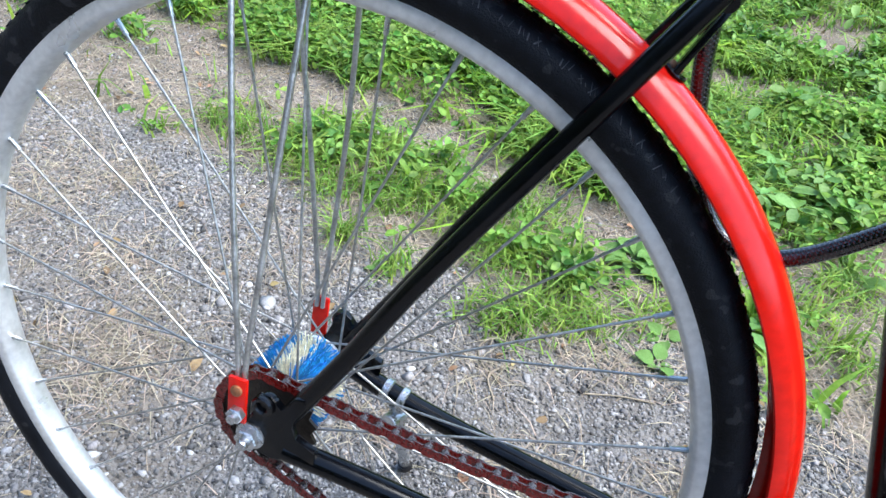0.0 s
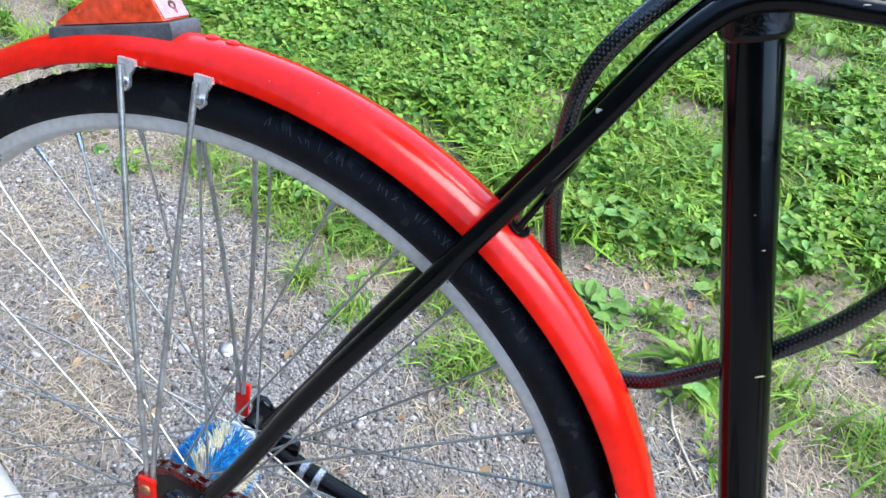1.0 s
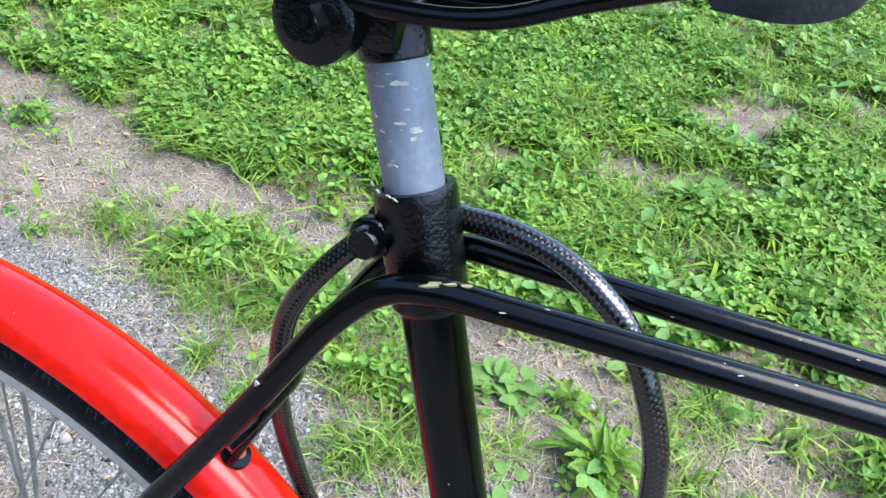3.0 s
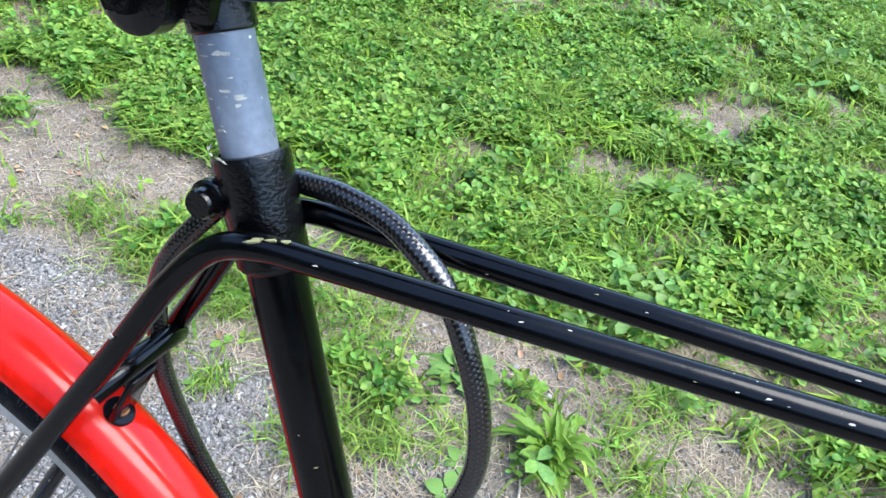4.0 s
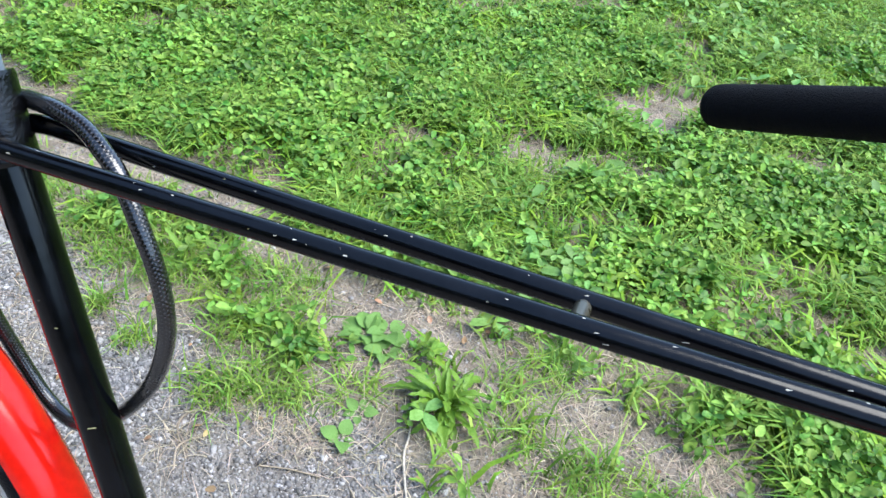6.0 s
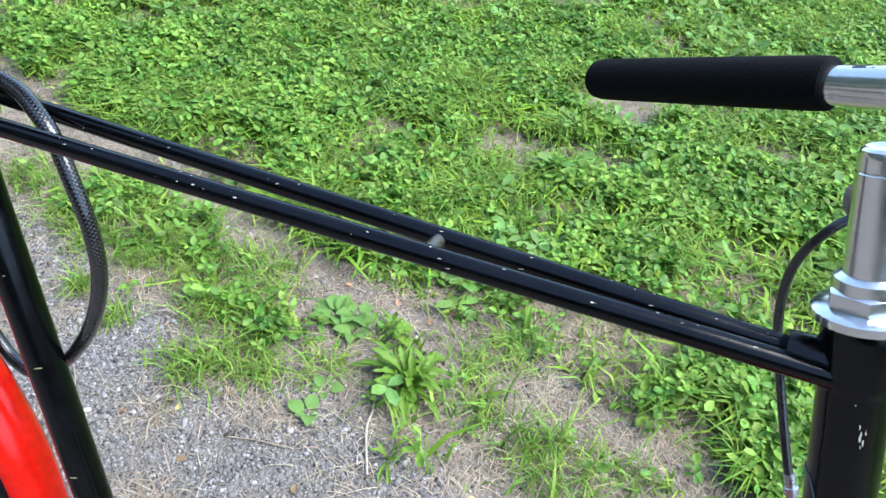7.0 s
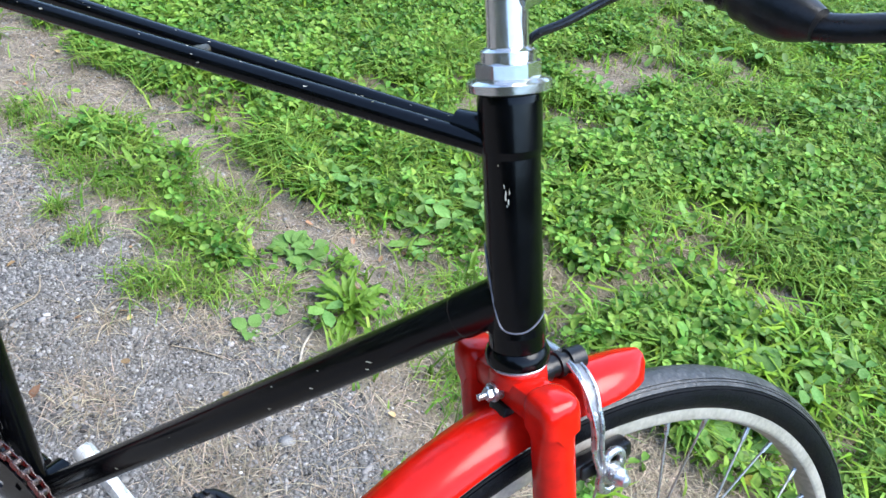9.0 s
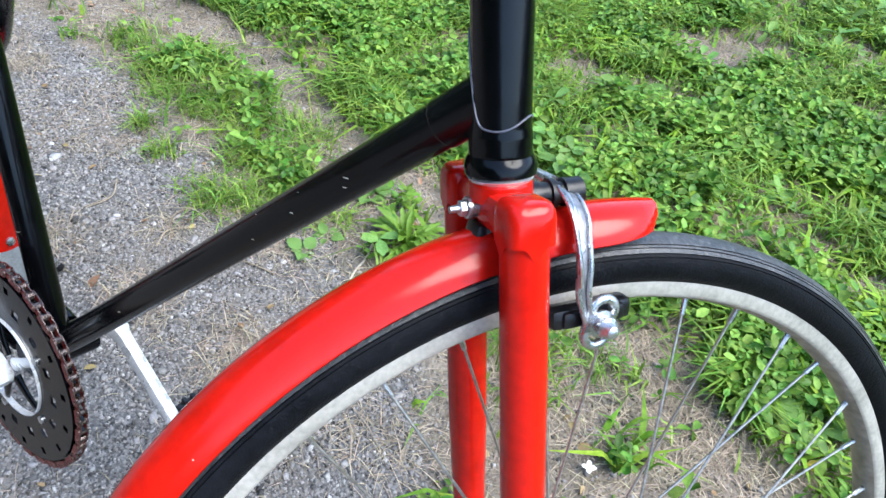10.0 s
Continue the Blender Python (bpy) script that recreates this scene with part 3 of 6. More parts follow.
def stones(x, y, size, name, label, mat=STONE):
    n = len(x)
    t = (1 + 5 ** 0.5) / 2
    ico = np.array([(-1, t, 0), (1, t, 0), (-1, -t, 0), (1, -t, 0), (0, -1, t), (0, 1, t), (0, -1, -t), (0, 1, -t), (t, 0, -1), (t, 0, 1), (-t, 0, -1), (-t, 0, 1)]) / 1.9
    fc = np.array([(0, 11, 5), (0, 5, 1), (0, 1, 7), (0, 7, 10), (0, 10, 11), (1, 5, 9), (5, 11, 4), (11, 10, 2), (10, 7, 6), (7, 1, 8),
                   (3, 9, 4), (3, 4, 2), (3, 2, 6), (3, 6, 8), (3, 8, 9), (4, 9, 5), (2, 4, 11), (6, 2, 10), (8, 6, 7), (9, 8, 1)])
    r = size * np.exp(rng.normal(0, 0.45, n))
    c, s = spin(n)
    v = ico[None] * rng.uniform(0.55, 1.25, (n, 12, 1)) * np.stack([rng.uniform(0.7, 1.3, n), rng.uniform(0.6, 1.0, n), rng.uniform(0.4, 0.7, n)], 1)[:, None]
    v = np.stack([v[..., 0] * c[:, None] - v[..., 1] * s[:, None], v[..., 0] * s[:, None] + v[..., 1] * c[:, None], v[..., 2]], -1) * r[:, None, None]
    v += np.stack([x, y, heights(x, y) + r * 0.08], 1)[:, None]
    f = (np.arange(n)[:, None, None] * 12 + fc[None]).reshape(-1, 3)
    return tagged(new(name, raw_mesh(name, v.reshape(-1, 3), f, mat)), label, "gravel", kind="stuff")


x, y = scatter(2400, lambda x, y: np.clip(zones(x, y)[0] * 0.9 + 0.12 * zones(x, y)[1], 0, 1), hi=(1.6, 1.4))
stones(x, y, 0.0044, "loose_stones", "loose lighter stones lying on the asphalt", PALE_STONE)
x, y = scatter(80000, lambda x, y: np.clip(zones(x, y)[0] + 0.12 * zones(x, y)[1], 0, 1), hi=(1.6, 1.4))
stones(x, y, 0.0026, "gravel", "small grey crushed stones in the worn asphalt")


def grit(x, y, size, name, label):
    """Angular chips of stone with six corners each."""
    n = len(x)
    octa = np.array([(1, 0, 0), (0, 1, 0), (-1, 0, 0), (0, -1, 0), (0, 0, 1), (0, 0, -1)], float)
    fc = np.array([(0, 1, 4), (1, 2, 4), (2, 3, 4), (3, 0, 4), (1, 0, 5), (2, 1, 5), (3, 2, 5), (0, 3, 5)])
    r = size * np.exp(rng.normal(0, 0.4, n))
    c, s = spin(n)
    v = octa[None] * rng.uniform(0.5, 1.4, (n, 6, 1)) + rng.normal(0, 0.25, (n, 6, 3))
    v = np.stack([v[..., 0] * c[:, None] - v[..., 1] * s[:, None], v[..., 0] * s[:, None] + v[..., 1] * c[:, None], v[..., 2] * 0.7], -1) * r[:, None, None]
    v += np.stack([x, y, heights(x, y) + r * 0.15], 1)[:, None]
    f = (np.arange(n)[:, None, None] * 6 + fc[None]).reshape(-1, 3)
    return tagged(new(name, raw_mesh(name, v.reshape(-1, 3), f, GRIT)), label, "gravel", kind="stuff")


GRIT = material("stone_grit", (0.115, 0.110, 0.107), 0.85, var=0.3, scale=30, island=0.8, second=(0.240, 0.228, 0.214))
x, y = scatter(330000, lambda x, y: np.clip(zones(x, y)[0] * (0.45 + 0.55 * clumps(x, y, 81, 4.0)) + 0.22 * zones(x, y)[1], 0, 1), hi=(1.6, 1.4))
grit(x, y, 0.0021, "stone_grit", "fine angular grit in the worn asphalt and dirt")
x, y = scatter(2000, lambda x, y: np.clip(0.14 * zones(x, y)[0] + 0.35 * zones(x, y)[1] + 0.06, 0, 1), hi=(1.6, 2.2))
leaflets(x, y, 0.011, 0.009, DEAD_LEAF, "dead_leaf_bits", "small orange and tan dead leaf bits on the ground", "dead leaves", tilt=0.5, long=1.6)


PETAL = material("white_petal", (0.75, 0.75, 0.72), 0.6, var=0.1, scale=60)
YELLOW_LEAF = material("yellow_leaf", (0.55, 0.42, 0.06), 0.5, var=0.25, scale=60, trans=0.3)
for px, py, size, mat, name, label in ((0.966, 0.494, 0.011, PETAL, "fallen_flower", "small white fallen flower on the dry grass"), (1.216, 0.699, 0.026, YELLOW_LEAF, "fallen_leaf", "single yellow fallen leaf under the front wheel")):
    bm = bmesh.new()
    z = float(heights(np.array([px]), np.array([py]))[0]) + 0.016
    for k in range(4 if mat is PETAL else 1):
        a = 1.6 * k + 0.4
        d, s = Vector((math.cos(a), math.sin(a), 0.25)), Vector((-math.sin(a), math.cos(a), 0.1))
        rows = [(0.0, 0.05, 0.0), (0.3, 0.34, 0.06), (0.65, 0.36, 0.10), (0.9, 0.18, 0.05), (1.0, 0.02, 0.0)]
        made = [[bm.verts.new(Vector((px, py, z)) + d * size * t + s * size * w * e + Vector((0, 0, size * h * (1 if e == 0 else 0.4)))) for e in (-1, 0, 1)] for t, w, h in rows]
        for r0, r1 in zip(made, made[1:]):
            for e in (0, 1):
                bm.faces.new((r0[e], r0[e + 1], r1[e + 1], r1[e]))
    tagged(new(name, mesh_of(name, bm, mat)), label, "flower" if mat is PETAL else "leaf")


# ---- single weeds: rosettes of broad or toothed leaves ----
def leaf_mesh(name, kind, mat, seed):
    """One leaf along +x, arching up and over; plantain: oval and ribbed; dandelion: long and toothed."""
    r = random.Random(seed)
    bm = bmesh.new()
    n = 11
    rows = []
    for i in range(n):
        t = i / (n - 1)
        if kind == "oval":
            w = 0.006 if t < 0.2 else 0.30 * math.sin(math.pi * ((t - 0.2) / 0.8) ** 0.75) ** 0.8 + 0.004
        else:
            w = 0.025 + 0.075 * math.sin(math.pi * t ** 1.4) ** 0.9
            w *= 1.0 if i % 2 else 0.62
            w = max(w, 0.012)
        if i == n - 1:
            w = 0.004
        z = 0.42 * math.sin(t * 1.9) - 0.30 * t * t + r.uniform(-0.012, 0.012)
        rows.append([bm.verts.new((t, s * w + (0.02 if s else 0) * r.uniform(-1, 1), z + (0.10 * w if s else -0.04 * w) + (0.25 * w * abs(s) ** 2))) for s in (-1, -0.5, 0, 0.5, 1)])
    for a, b in zip(rows, rows[1:]):
        for k in range(4):
            bm.faces.new((a[k], a[k + 1], b[k + 1], b[k]))
    me = bpy.data.meshes.new(name)
    bm.to_mesh(me)
    bm.free()
    me.materials.append(mat)
    me.shade_smooth()
    return me


OVAL = [leaf_mesh("leaf", "oval", WEED, k) for k in range(3)]
TOOTHED = [leaf_mesh("leaf", "toothed", ROSETTE, k) for k in range(3)]
plants = random.Random(12)


def weed(x, y, kind, size, count, label, spread=1.0):
    root = tagged(new("dandelion_weed" if kind == "toothed" else "plantain_weed"), label, "weed", group="weeds along the gravel and in the lawn")
    z = float(heights(np.array([x]), np.array([y]))[0])
    root.matrix_world = pose(x, y, z - 0.001, 0, 0, plants.uniform(0, 360))
    for k in range(count):
        s = size * (plants.uniform(0.65, 1.15) if kind == "oval" else plants.uniform(0.4, 1.15))
        up = plants.uniform(-14, 24) if kind == "oval" else plants.uniform(-22, 55)
        a = 360 * k / count * spread + (plants.uniform(-22, 22) if kind == "oval" else plants.gauss(0, 45))
        ob = new("leaf", (OVAL if kind == "oval" else TOOTHED)[plants.randrange(3)])
        ob.parent = root
        ob.matrix_basis = pose(0, 0, 0.001, 0, 0, a) @ pose(0, 0, 0, plants.uniform(-18, 18), -up, 0) @ Matrix.Diagonal((s, s * plants.uniform(0.8, 1.15), s * (0.55 if kind == "oval" else 0.8), 1))


DAN = "bright green dandelion rosette with toothed leaves at the gravel edge"
PLA = "green plantain rosette with broad oval leaves in the lawn"
EDGE = "small broad-leaved green weed at the gravel edge"
for px, py, size, count in ((0.455, 0.700, 0.105, 26), (0.475, 0.69, 0.095, 14), (0.498, 0.535, 0.055, 8), (0.42, 0.735, 0.08, 10), (-0.17, 0.79, 0.085, 12), (0.62, 0.91, 0.075, 7), (0.05, 0.98, 0.06, 6)):
    weed(px, py, "toothed", size, count, DAN)
for px, py, size, count in ((0.255, 0.790, 0.055, 12), (0.29, 0.81, 0.048, 9), (0.31, 0.765, 0.04, 8), (-0.215, 0.79, 0.065, 7), (0.329, 0.556, 0.036, 7), (0.636, 0.895, 0.055, 7), (-0.41, 0.82, 0.05, 6), (-0.138, 0.567, 0.03, 6), (0.33, 0.62, 0.04, 5)):
    weed(px, py, "oval", size, count, EDGE)
for px, py, size, count in ((0.713, 1.579, 0.085, 6), (0.595, 1.577, 0.08, 6), (0.66, 1.50, 0.065, 5), (1.211, 0.80, 0.085, 6), (1.105, 0.87, 0.085, 5), (1.197, 0.938, 0.08, 6), (1.082, 1.075, 0.06, 5), (1.144, 1.04, 0.065, 5), (1.408, 1.84, 0.08, 5),
                            (1.33, 1.28, 0.06, 5), (0.98, 1.42, 0.055, 5), (1.27, 2.0, 0.07, 5), (0.45, 1.75, 0.055, 5), (0.135, 1.03, 0.05, 5), (0.95, 2.5, 0.07, 5), (-0.3, 1.35, 0.05, 5), (1.3, 1.6, 0.06, 5)):
    weed(px, py, "oval", size, count, PLA)


def twig(pts, r, mat, name, label, category):
    bm = bmesh.new()
    line = smooth_line([(x, y, float(heights(np.array([x]), np.array([y]))[0]) + z) for x, y, z in pts], 6)
    sweep(bm, line, r, 7, up=(0, 0, 1))
    me = mesh_of(name, bm, mat)
    tagged(new(name, me), label, category, group="twigs and stalks on the gravel")


TWIG = material("grey_twig", (0.30, 0.265, 0.215), 0.8, var=0.3, scale=120, bump=0.4, bump_scale=500)
twig([(0.405, 0.668, 0.006), (0.428, 0.62, 0.006), (0.44, 0.57, 0.006), (0.482, 0.492, 0.005)], 0.0022, TWIG, "dry_twig", "thin grey dry twig lying on the gravel", "twig")
twig([(0.085, 0.50, 0.010), (0.07, 0.475, 0.006), (0.085, 0.445, 0.004), (0.119, 0.425, 0.003)], 0.0016, GRASS_DRY, "dry_stalk", "bent pale grass stalk on the gravel", "stalk")
twig([(0.235, 0.455, 0.004), (0.285, 0.468, 0.004), (0.335, 0.478, 0.003)], 0.0014, GRASS_DRY, "dry_stalk", "bent pale grass stalk on the gravel", "stalk")
twig([(-0.10, 0.46, 0.004), (-0.06, 0.42, 0.005), (-0.07, 0.37, 0.003)], 0.0014, GRASS_DRY, "dry_stalk", "bent pale grass stalk on the gravel", "stalk")
twig([(0.13, 0.47, 0.004), (0.10, 0.43, 0.005), (0.12, 0.39, 0.003)], 0.0015, GRASS_DRY, "dry_stalk", "bent pale grass stalk on the gravel", "stalk")

# ---- tree line added out of view round the lawn, to darken reflections ----
TREES = material("dark_tree_foliage", (0.020, 0.042, 0.010), 0.7, var=0.4, scale=0.8, island=0.5, second=(0.045, 0.075, 0.02))
n = 70000
a = rng.uniform(0, 2 * np.pi, n)
rad = 9.5 + rng.normal(0, 0.8, n)
# heights differ by side to set how much sky the tubes reflect
behind = np.clip(-np.sin(a - 0.35) * 1.9 - 0.35, 0, 1)
open_side = np.clip(np.maximum(np.cos(a) * 2.2 - 0.5, np.sin(a) * 2.2 - 0.4), 0, 1)
top = (4.3 + 1.8 * fbm(np.cos(a) * 6 + 9, np.sin(a) * 6 + 9, 91, 0.7) + 0.4 * behind + 2.0 * np.clip(-np.cos(a) * 2 - 0.4, 0, 1)) * (1 - 0.72 * open_side)
rad = rad - 0.5 * behind
z = rng.uniform(0, 1, n) * top
o = np.stack([rad * np.cos(a), rad * np.sin(a), z], 1)
u, v = rng.normal(0, 1, (n, 3)), rng.normal(0, 1, (n, 3))
u /= np.linalg.norm(u, axis=1, keepdims=True)
v -= u * (u * v).sum(1, keepdims=True)
v /= np.linalg.norm(v, axis=1, keepdims=True)
s = rng.uniform(0.10, 0.26, (n, 1))
verts = np.stack([o - u * s, o + v * s * 0.6, o + u * s, o - v * s * 0.6], 1).reshape(-1, 3)
faces = np.arange(n)[:, None] * 4 + [[0, 1, 2, 3]]
tagged(new("backdrop", raw_mesh("backdrop", verts, faces, TREES)), "unseen dark leafy tree line, added to shape reflections", "trees", kind="structure")

# ---- the bicycle ----
# Built upright in its own axes: x ahead, y to its left side, z up from the rear axle; then leaned onto its stand.
LEAN = 14.12
bicycle = tagged(new("bicycle"), "black bicycle with red mudguards leaning on its stand on gravel", "bicycle")
bicycle.matrix_world = pose(0, 0, 0, -LEAN, 0, 0) @ pose(0, 0, 0.345)
HEAD = Vector((0.9270, 0, 0.3261))
HEAD_AXIS = Vector((-0.05044, 0, 0.1669)).normalized()
STEER = Matrix.Translation(HEAD) @ Matrix.Rotation(radians(54.40), 4, HEAD_AXIS) @ Matrix.Translation(-HEAD)
WB = 1.078


def on_head(z):
    return HEAD + HEAD_AXIS * ((z - HEAD.z) / HEAD_AXIS.z)


def turned(bm):
    """Turns a shape of the front end with the handlebar."""
    bmesh.ops.transform(bm, matrix=STEER, verts=bm.verts)
    return bm


# frame
BB = Vector((0.466, 0, -0.0589))
SEAT_TOP = Vector((0.2826, 0.0035, 0.497))
seat_dir = (SEAT_TOP - BB).normalized()
bm = B()
rod(bm, BB, SEAT_TOP - seat_dir * 0.03, 0.0143, sides=32)
frame_tube = part("frame", bm, BLACK, bicycle, "black enamelled steel seat tube with chips")
bm = B()
stack(bm, SEAT_TOP - seat_dir * 0.058, seat_dir, [(0, 0.0155), (0.003, 0.0176), (0.053, 0.0182), (0.056, 0.0176), (0.056, 0.0140), (0.05, 0.0138)], 32)
part("seat_lug", bm, BLACK_ROUGH, frame_tube, "thickly painted black lug")
bm = B()
wear = random.Random(6)
for k in range(9):
    a0 = radians(-170 + 19 * k + wear.uniform(-6, 6))
    arc = [SEAT_TOP + seat_dir * wear.uniform(-0.0016, -0.0003) + Vector((math.cos(a) * 0.0176, math.sin(a) * 0.0176, -0.002)) for a in (a0, a0 + 0.07, a0 + 0.14, a0 + 0.14 + wear.uniform(0, 0.15))]
    sweep(bm, arc, [0.0001, 0.0006, 0.0005, 0.0001], 5, up=(0, 0, 1))
part("worn_rim", bm, CHIP, frame_tube, "paint worn off along the lug's top edge")
bm = B()
ear = SEAT_TOP - seat_dir * 0.02 + Vector((-0.0165, -0.0035, -0.006))
for y in (-0.009, 0.009):
    stack(bm, ear + Vector((0, y - 0.003, 0)), (0, 1, 0), [(0, 0.0085), (0.001, 0.0095), (0.005, 0.0095), (0.006, 0.0085)], 20)
box(bm, ear + Vector((0.007, 0, 0)), (0.014, 0.020, 0.015), 0.002)
part("clamp_ear", bm, BLACK_ROUGH, frame_tube)
bm = B()
stack(bm, ear + Vector((0, -0.019, 0)), (0, 1, 0), [(0, 0.0062), (0.0015, 0.0072), (0.007, 0.0074)], 20)
part("clamp_bolt", bm, BLACK_ROUGH, frame_tube, "black painted clamp bolt")
bm = B()
stack(bm, ear + Vector((0, 0.012, 0)), (0, 1, 0), [(0, 0.0068), (0.007, 0.0068)], 6)
part("clamp_nut", bm, BLACK_ROUGH, frame_tube)

DT_TOP = on_head(0.4011)
bm = B()
rod(bm, BB, DT_TOP, 0.0142, sides=32)
part("down_tube", bm, BLACK, bicycle)
dt = (DT_TOP - BB).normalized()
bm = B()
stack(bm, DT_TOP - dt * 0.042, dt, [(0, 0.0144), (0.001, 0.0150), (0.035, 0.0152), (0.042, 0.0154)], 32)
part("down_tube_lug", bm, BLACK, bicycle)
bm = B()
stack(bm, on_head(0.368), HEAD_AXIS, [(0, 0.0172), (0.002, 0.0175), (0.012, 0.0174), (0.016, 0.0166), (0.120, 0.0164), (0.124, 0.0176), (0.150, 0.0178), (0.1535, 0.0172)], 40)
part("head_tube", bm, BLACK, bicycle, "black head tube with chipped paint")
# raised wavy lug edge round the head tube's lower end, climbing to the down tube
bm = B()
pts = []
front_side = Vector((HEAD_AXIS.z, 0, -HEAD_AXIS.x))
for k in range(72):
    a = -math.pi + 2 * math.pi * k / 72
    z = 0.3855 + 0.046 * math.exp(-((math.pi - abs(a)) / 1.0) ** 4) + 0.0042 * math.cos(2.0 * a - 0.3) * math.exp(-(a / 1.6) ** 2)
    r = 0.01675
    pts.append(on_head(z) + front_side * (r * math.cos(a)) + Vector((0, r * math.sin(a), 0)))
sweep(bm, pts, 0.0006, 8, closed=True)
part("lug_edge", bm, LUG_EDGE, bicycle, "raised lug edge with a grey-blue glint in its colour")

# twin tubes: from the rear axle past the seat tube to the head
def tube_axis(x):
    """Half the gap between the twin tubes and their height at x, ahead of the seat tube."""
    u = x - 0.6
    return 0.01466 - 0.02768 * u, 0.47562 + 0.03604 * u + 0.00357 * u * u


STAY = [(0.0202, 0.0628, 0.0144), (0.0623, 0.0586, 0.0864), (0.1070, 0.0532, 0.1696), (0.1809, 0.0424, 0.2918), (0.2315, 0.0336, 0.3757),
        (0.2534, 0.0290, 0.4144), (0.2658, 0.0266, 0.4349), (0.2845, 0.0244, 0.4566), (0.3071, 0.0227, 0.4647)]
for sgn in (-1, 1):
    pts = [(x, sgn * y * (1 if sgn < 0 else 1 - 0.17 * max(0, 1 - x / 0.19)), z) for x, y, z in STAY]
    pts += [(x, sgn * tube_axis(x)[0], tube_axis(x)[1]) for x in (0.34, 0.40, 0.55, 0.70, 0.868)]
    line = smooth_line(pts, 7)
    rad = [float(np.interp(i / 7, [0, 1, 3, 8, 10], [0.0078, 0.0070, 0.0064, 0.0063, 0.0062])) for i in range(len(line))]
    bm = B()
    sweep(bm, line, rad, 20)
    part("twin_tube", bm, BLACK, bicycle, "long black tube, chipped along the top")
bm = B()
rod(bm, (0.660, -0.009, 0.4770), (0.660, 0.009, 0.4770), 0.0046, sides=20)
part("tube_bridge", bm, WORN_DARK, bicycle, "short worn bridge between the tubes")
bm = B()
stack(bm, on_head(0.4885) - Vector((0.034, 0, 0.0008)), (1, 0, 0.02), [(0, 0.0098), (0.008, 0.0108), (0.02, 0.0122), (0.032, 0.0134)], 28)
part("top_lug", bm, BLACK, bicycle)
# chainstays with dropouts
for sgn, side_y, tab_x, tab_z in ((-1, 0.0, 0.0068, 0.0115), (1, -0.0115, 0.002, 0.004)):
    bm = B()
    if sgn < 0:
        pts = [(0.026, -0.063, -0.006), (0.09, -0.058, -0.014), (0.22, -0.048, -0.034), (0.36, -0.036, -0.049), (0.44, -0.028, -0.058)]
    else:
        pts = [(0.026, 0.0535, -0.010), (0.064, 0.0510, -0.0197), (0.125, 0.0490, -0.0314), (0.190, 0.0450, -0.0385), (0.32, 0.0360, -0.050), (0.44, 0.0280, -0.058)]
    sweep(bm, smooth_line(pts, 6), 0.0092, 20)
    stay = part("chainstay", bm, BLACK, bicycle)
    bm = B()
    slab(bm, [(-0.012, 0.005), (-0.002, 0.013), (0.0015, 0.026), (0.0035, 0.036), (0.0080, 0.0415), (0.0140, 0.0420), (0.0190, 0.0385), (0.0225, 0.0320), (0.0280, 0.0360), (0.0320, 0.0480), (0.0400, 0.0500),
              (0.0415, 0.0420), (0.0350, 0.0310), (0.0310, 0.0210), (0.0350, 0.0115), (0.0520, 0.0060), (0.0520, -0.0060), (0.0360, -0.0100), (0.0180, -0.0150), (0.0080, -0.0130), (-0.0060, -0.0110), (-0.0130, -0.0040)],
         sgn * (0.0665 + side_y) - 0.003, sgn * (0.0665 + side_y) + 0.003)
    bmesh.ops.bevel(bm, geom=list(bm.edges), offset=0.0010, segments=2, profile=0.5, affect="EDGES")
    part("dropout", bm, BLACK, stay, "black slotted axle plate")
    bm = B()
    y0 = sgn * (0.0695 + side_y)
    hexnut(bm, (0, y0, 0), (0, sgn, 0), 0.0095, 0.008)
    stack(bm, (0, y0, 0), (0, sgn, 0), [(0, 0.0115), (0.0012, 0.0115)], 24)
    part("axle_nut", bm, ZINC, stay, "zinc-plated axle nut")
    bm = B()
    stack(bm, (0, sgn * (0.05 + side_y), 0), (0, sgn, 0), [(0, 0.0047), (0.0315, 0.0047), (0.033, 0.004)], 16)
    part("axle_end", bm, ZINC, stay)
    bm = B()
    lathe(bm, (0.0092, sgn * (0.0690 + side_y), 0.0325), [(0.0040, -0.0030), (0.0052, -0.0042), (0.0074, -0.0042), (0.0086, -0.0030), (0.0086, 0.0030), (0.0074, 0.0042), (0.0052, 0.0042), (0.0040, 0.0030)], steps=24)
    part("eyelet", bm, BLACK_ROUGH, stay)
    # stay tab and its bolts
    bm = B()
    box(bm, (-0.0160 + tab_x, sgn * (0.0735 + side_y), 0.0215 + tab_z), (0.0150, 0.0035, 0.039), 0.0012)
    tab = part("stay_tab", bm, RED, bicycle, "red stay bracket")
    bm = B()
    stack(bm, (-0.016 + tab_x, sgn * (0.075 + side_y), 0.031 + tab_z), (0, sgn, 0), [(0, 0.0046), (0.002, 0.0044), (0.003, 0.002)], 16)
    part("bolt", bm, BRASS, tab, "rusty bolt")
    bm = B()
    hexnut(bm, (-0.0145 + tab_x, sgn * (0.075 + side_y), 0.0115 + tab_z), (0, sgn, 0), 0.0068, 0.006)
    stack(bm, (-0.0145 + tab_x, sgn * (0.080 + side_y), 0.0115 + tab_z), (0, sgn, 0), [(0, 0.0036), (0.005, 0.0036)], 16)
    part("nut", bm, ZINC, tab)
bm = B()
rod(bm, BB - Vector((0, 0.035, 0)), BB + Vector((0, 0.035, 0)), 0.0205, sides=32)
part("bottom_bracket", bm, BLACK, bicycle)
bm = B()
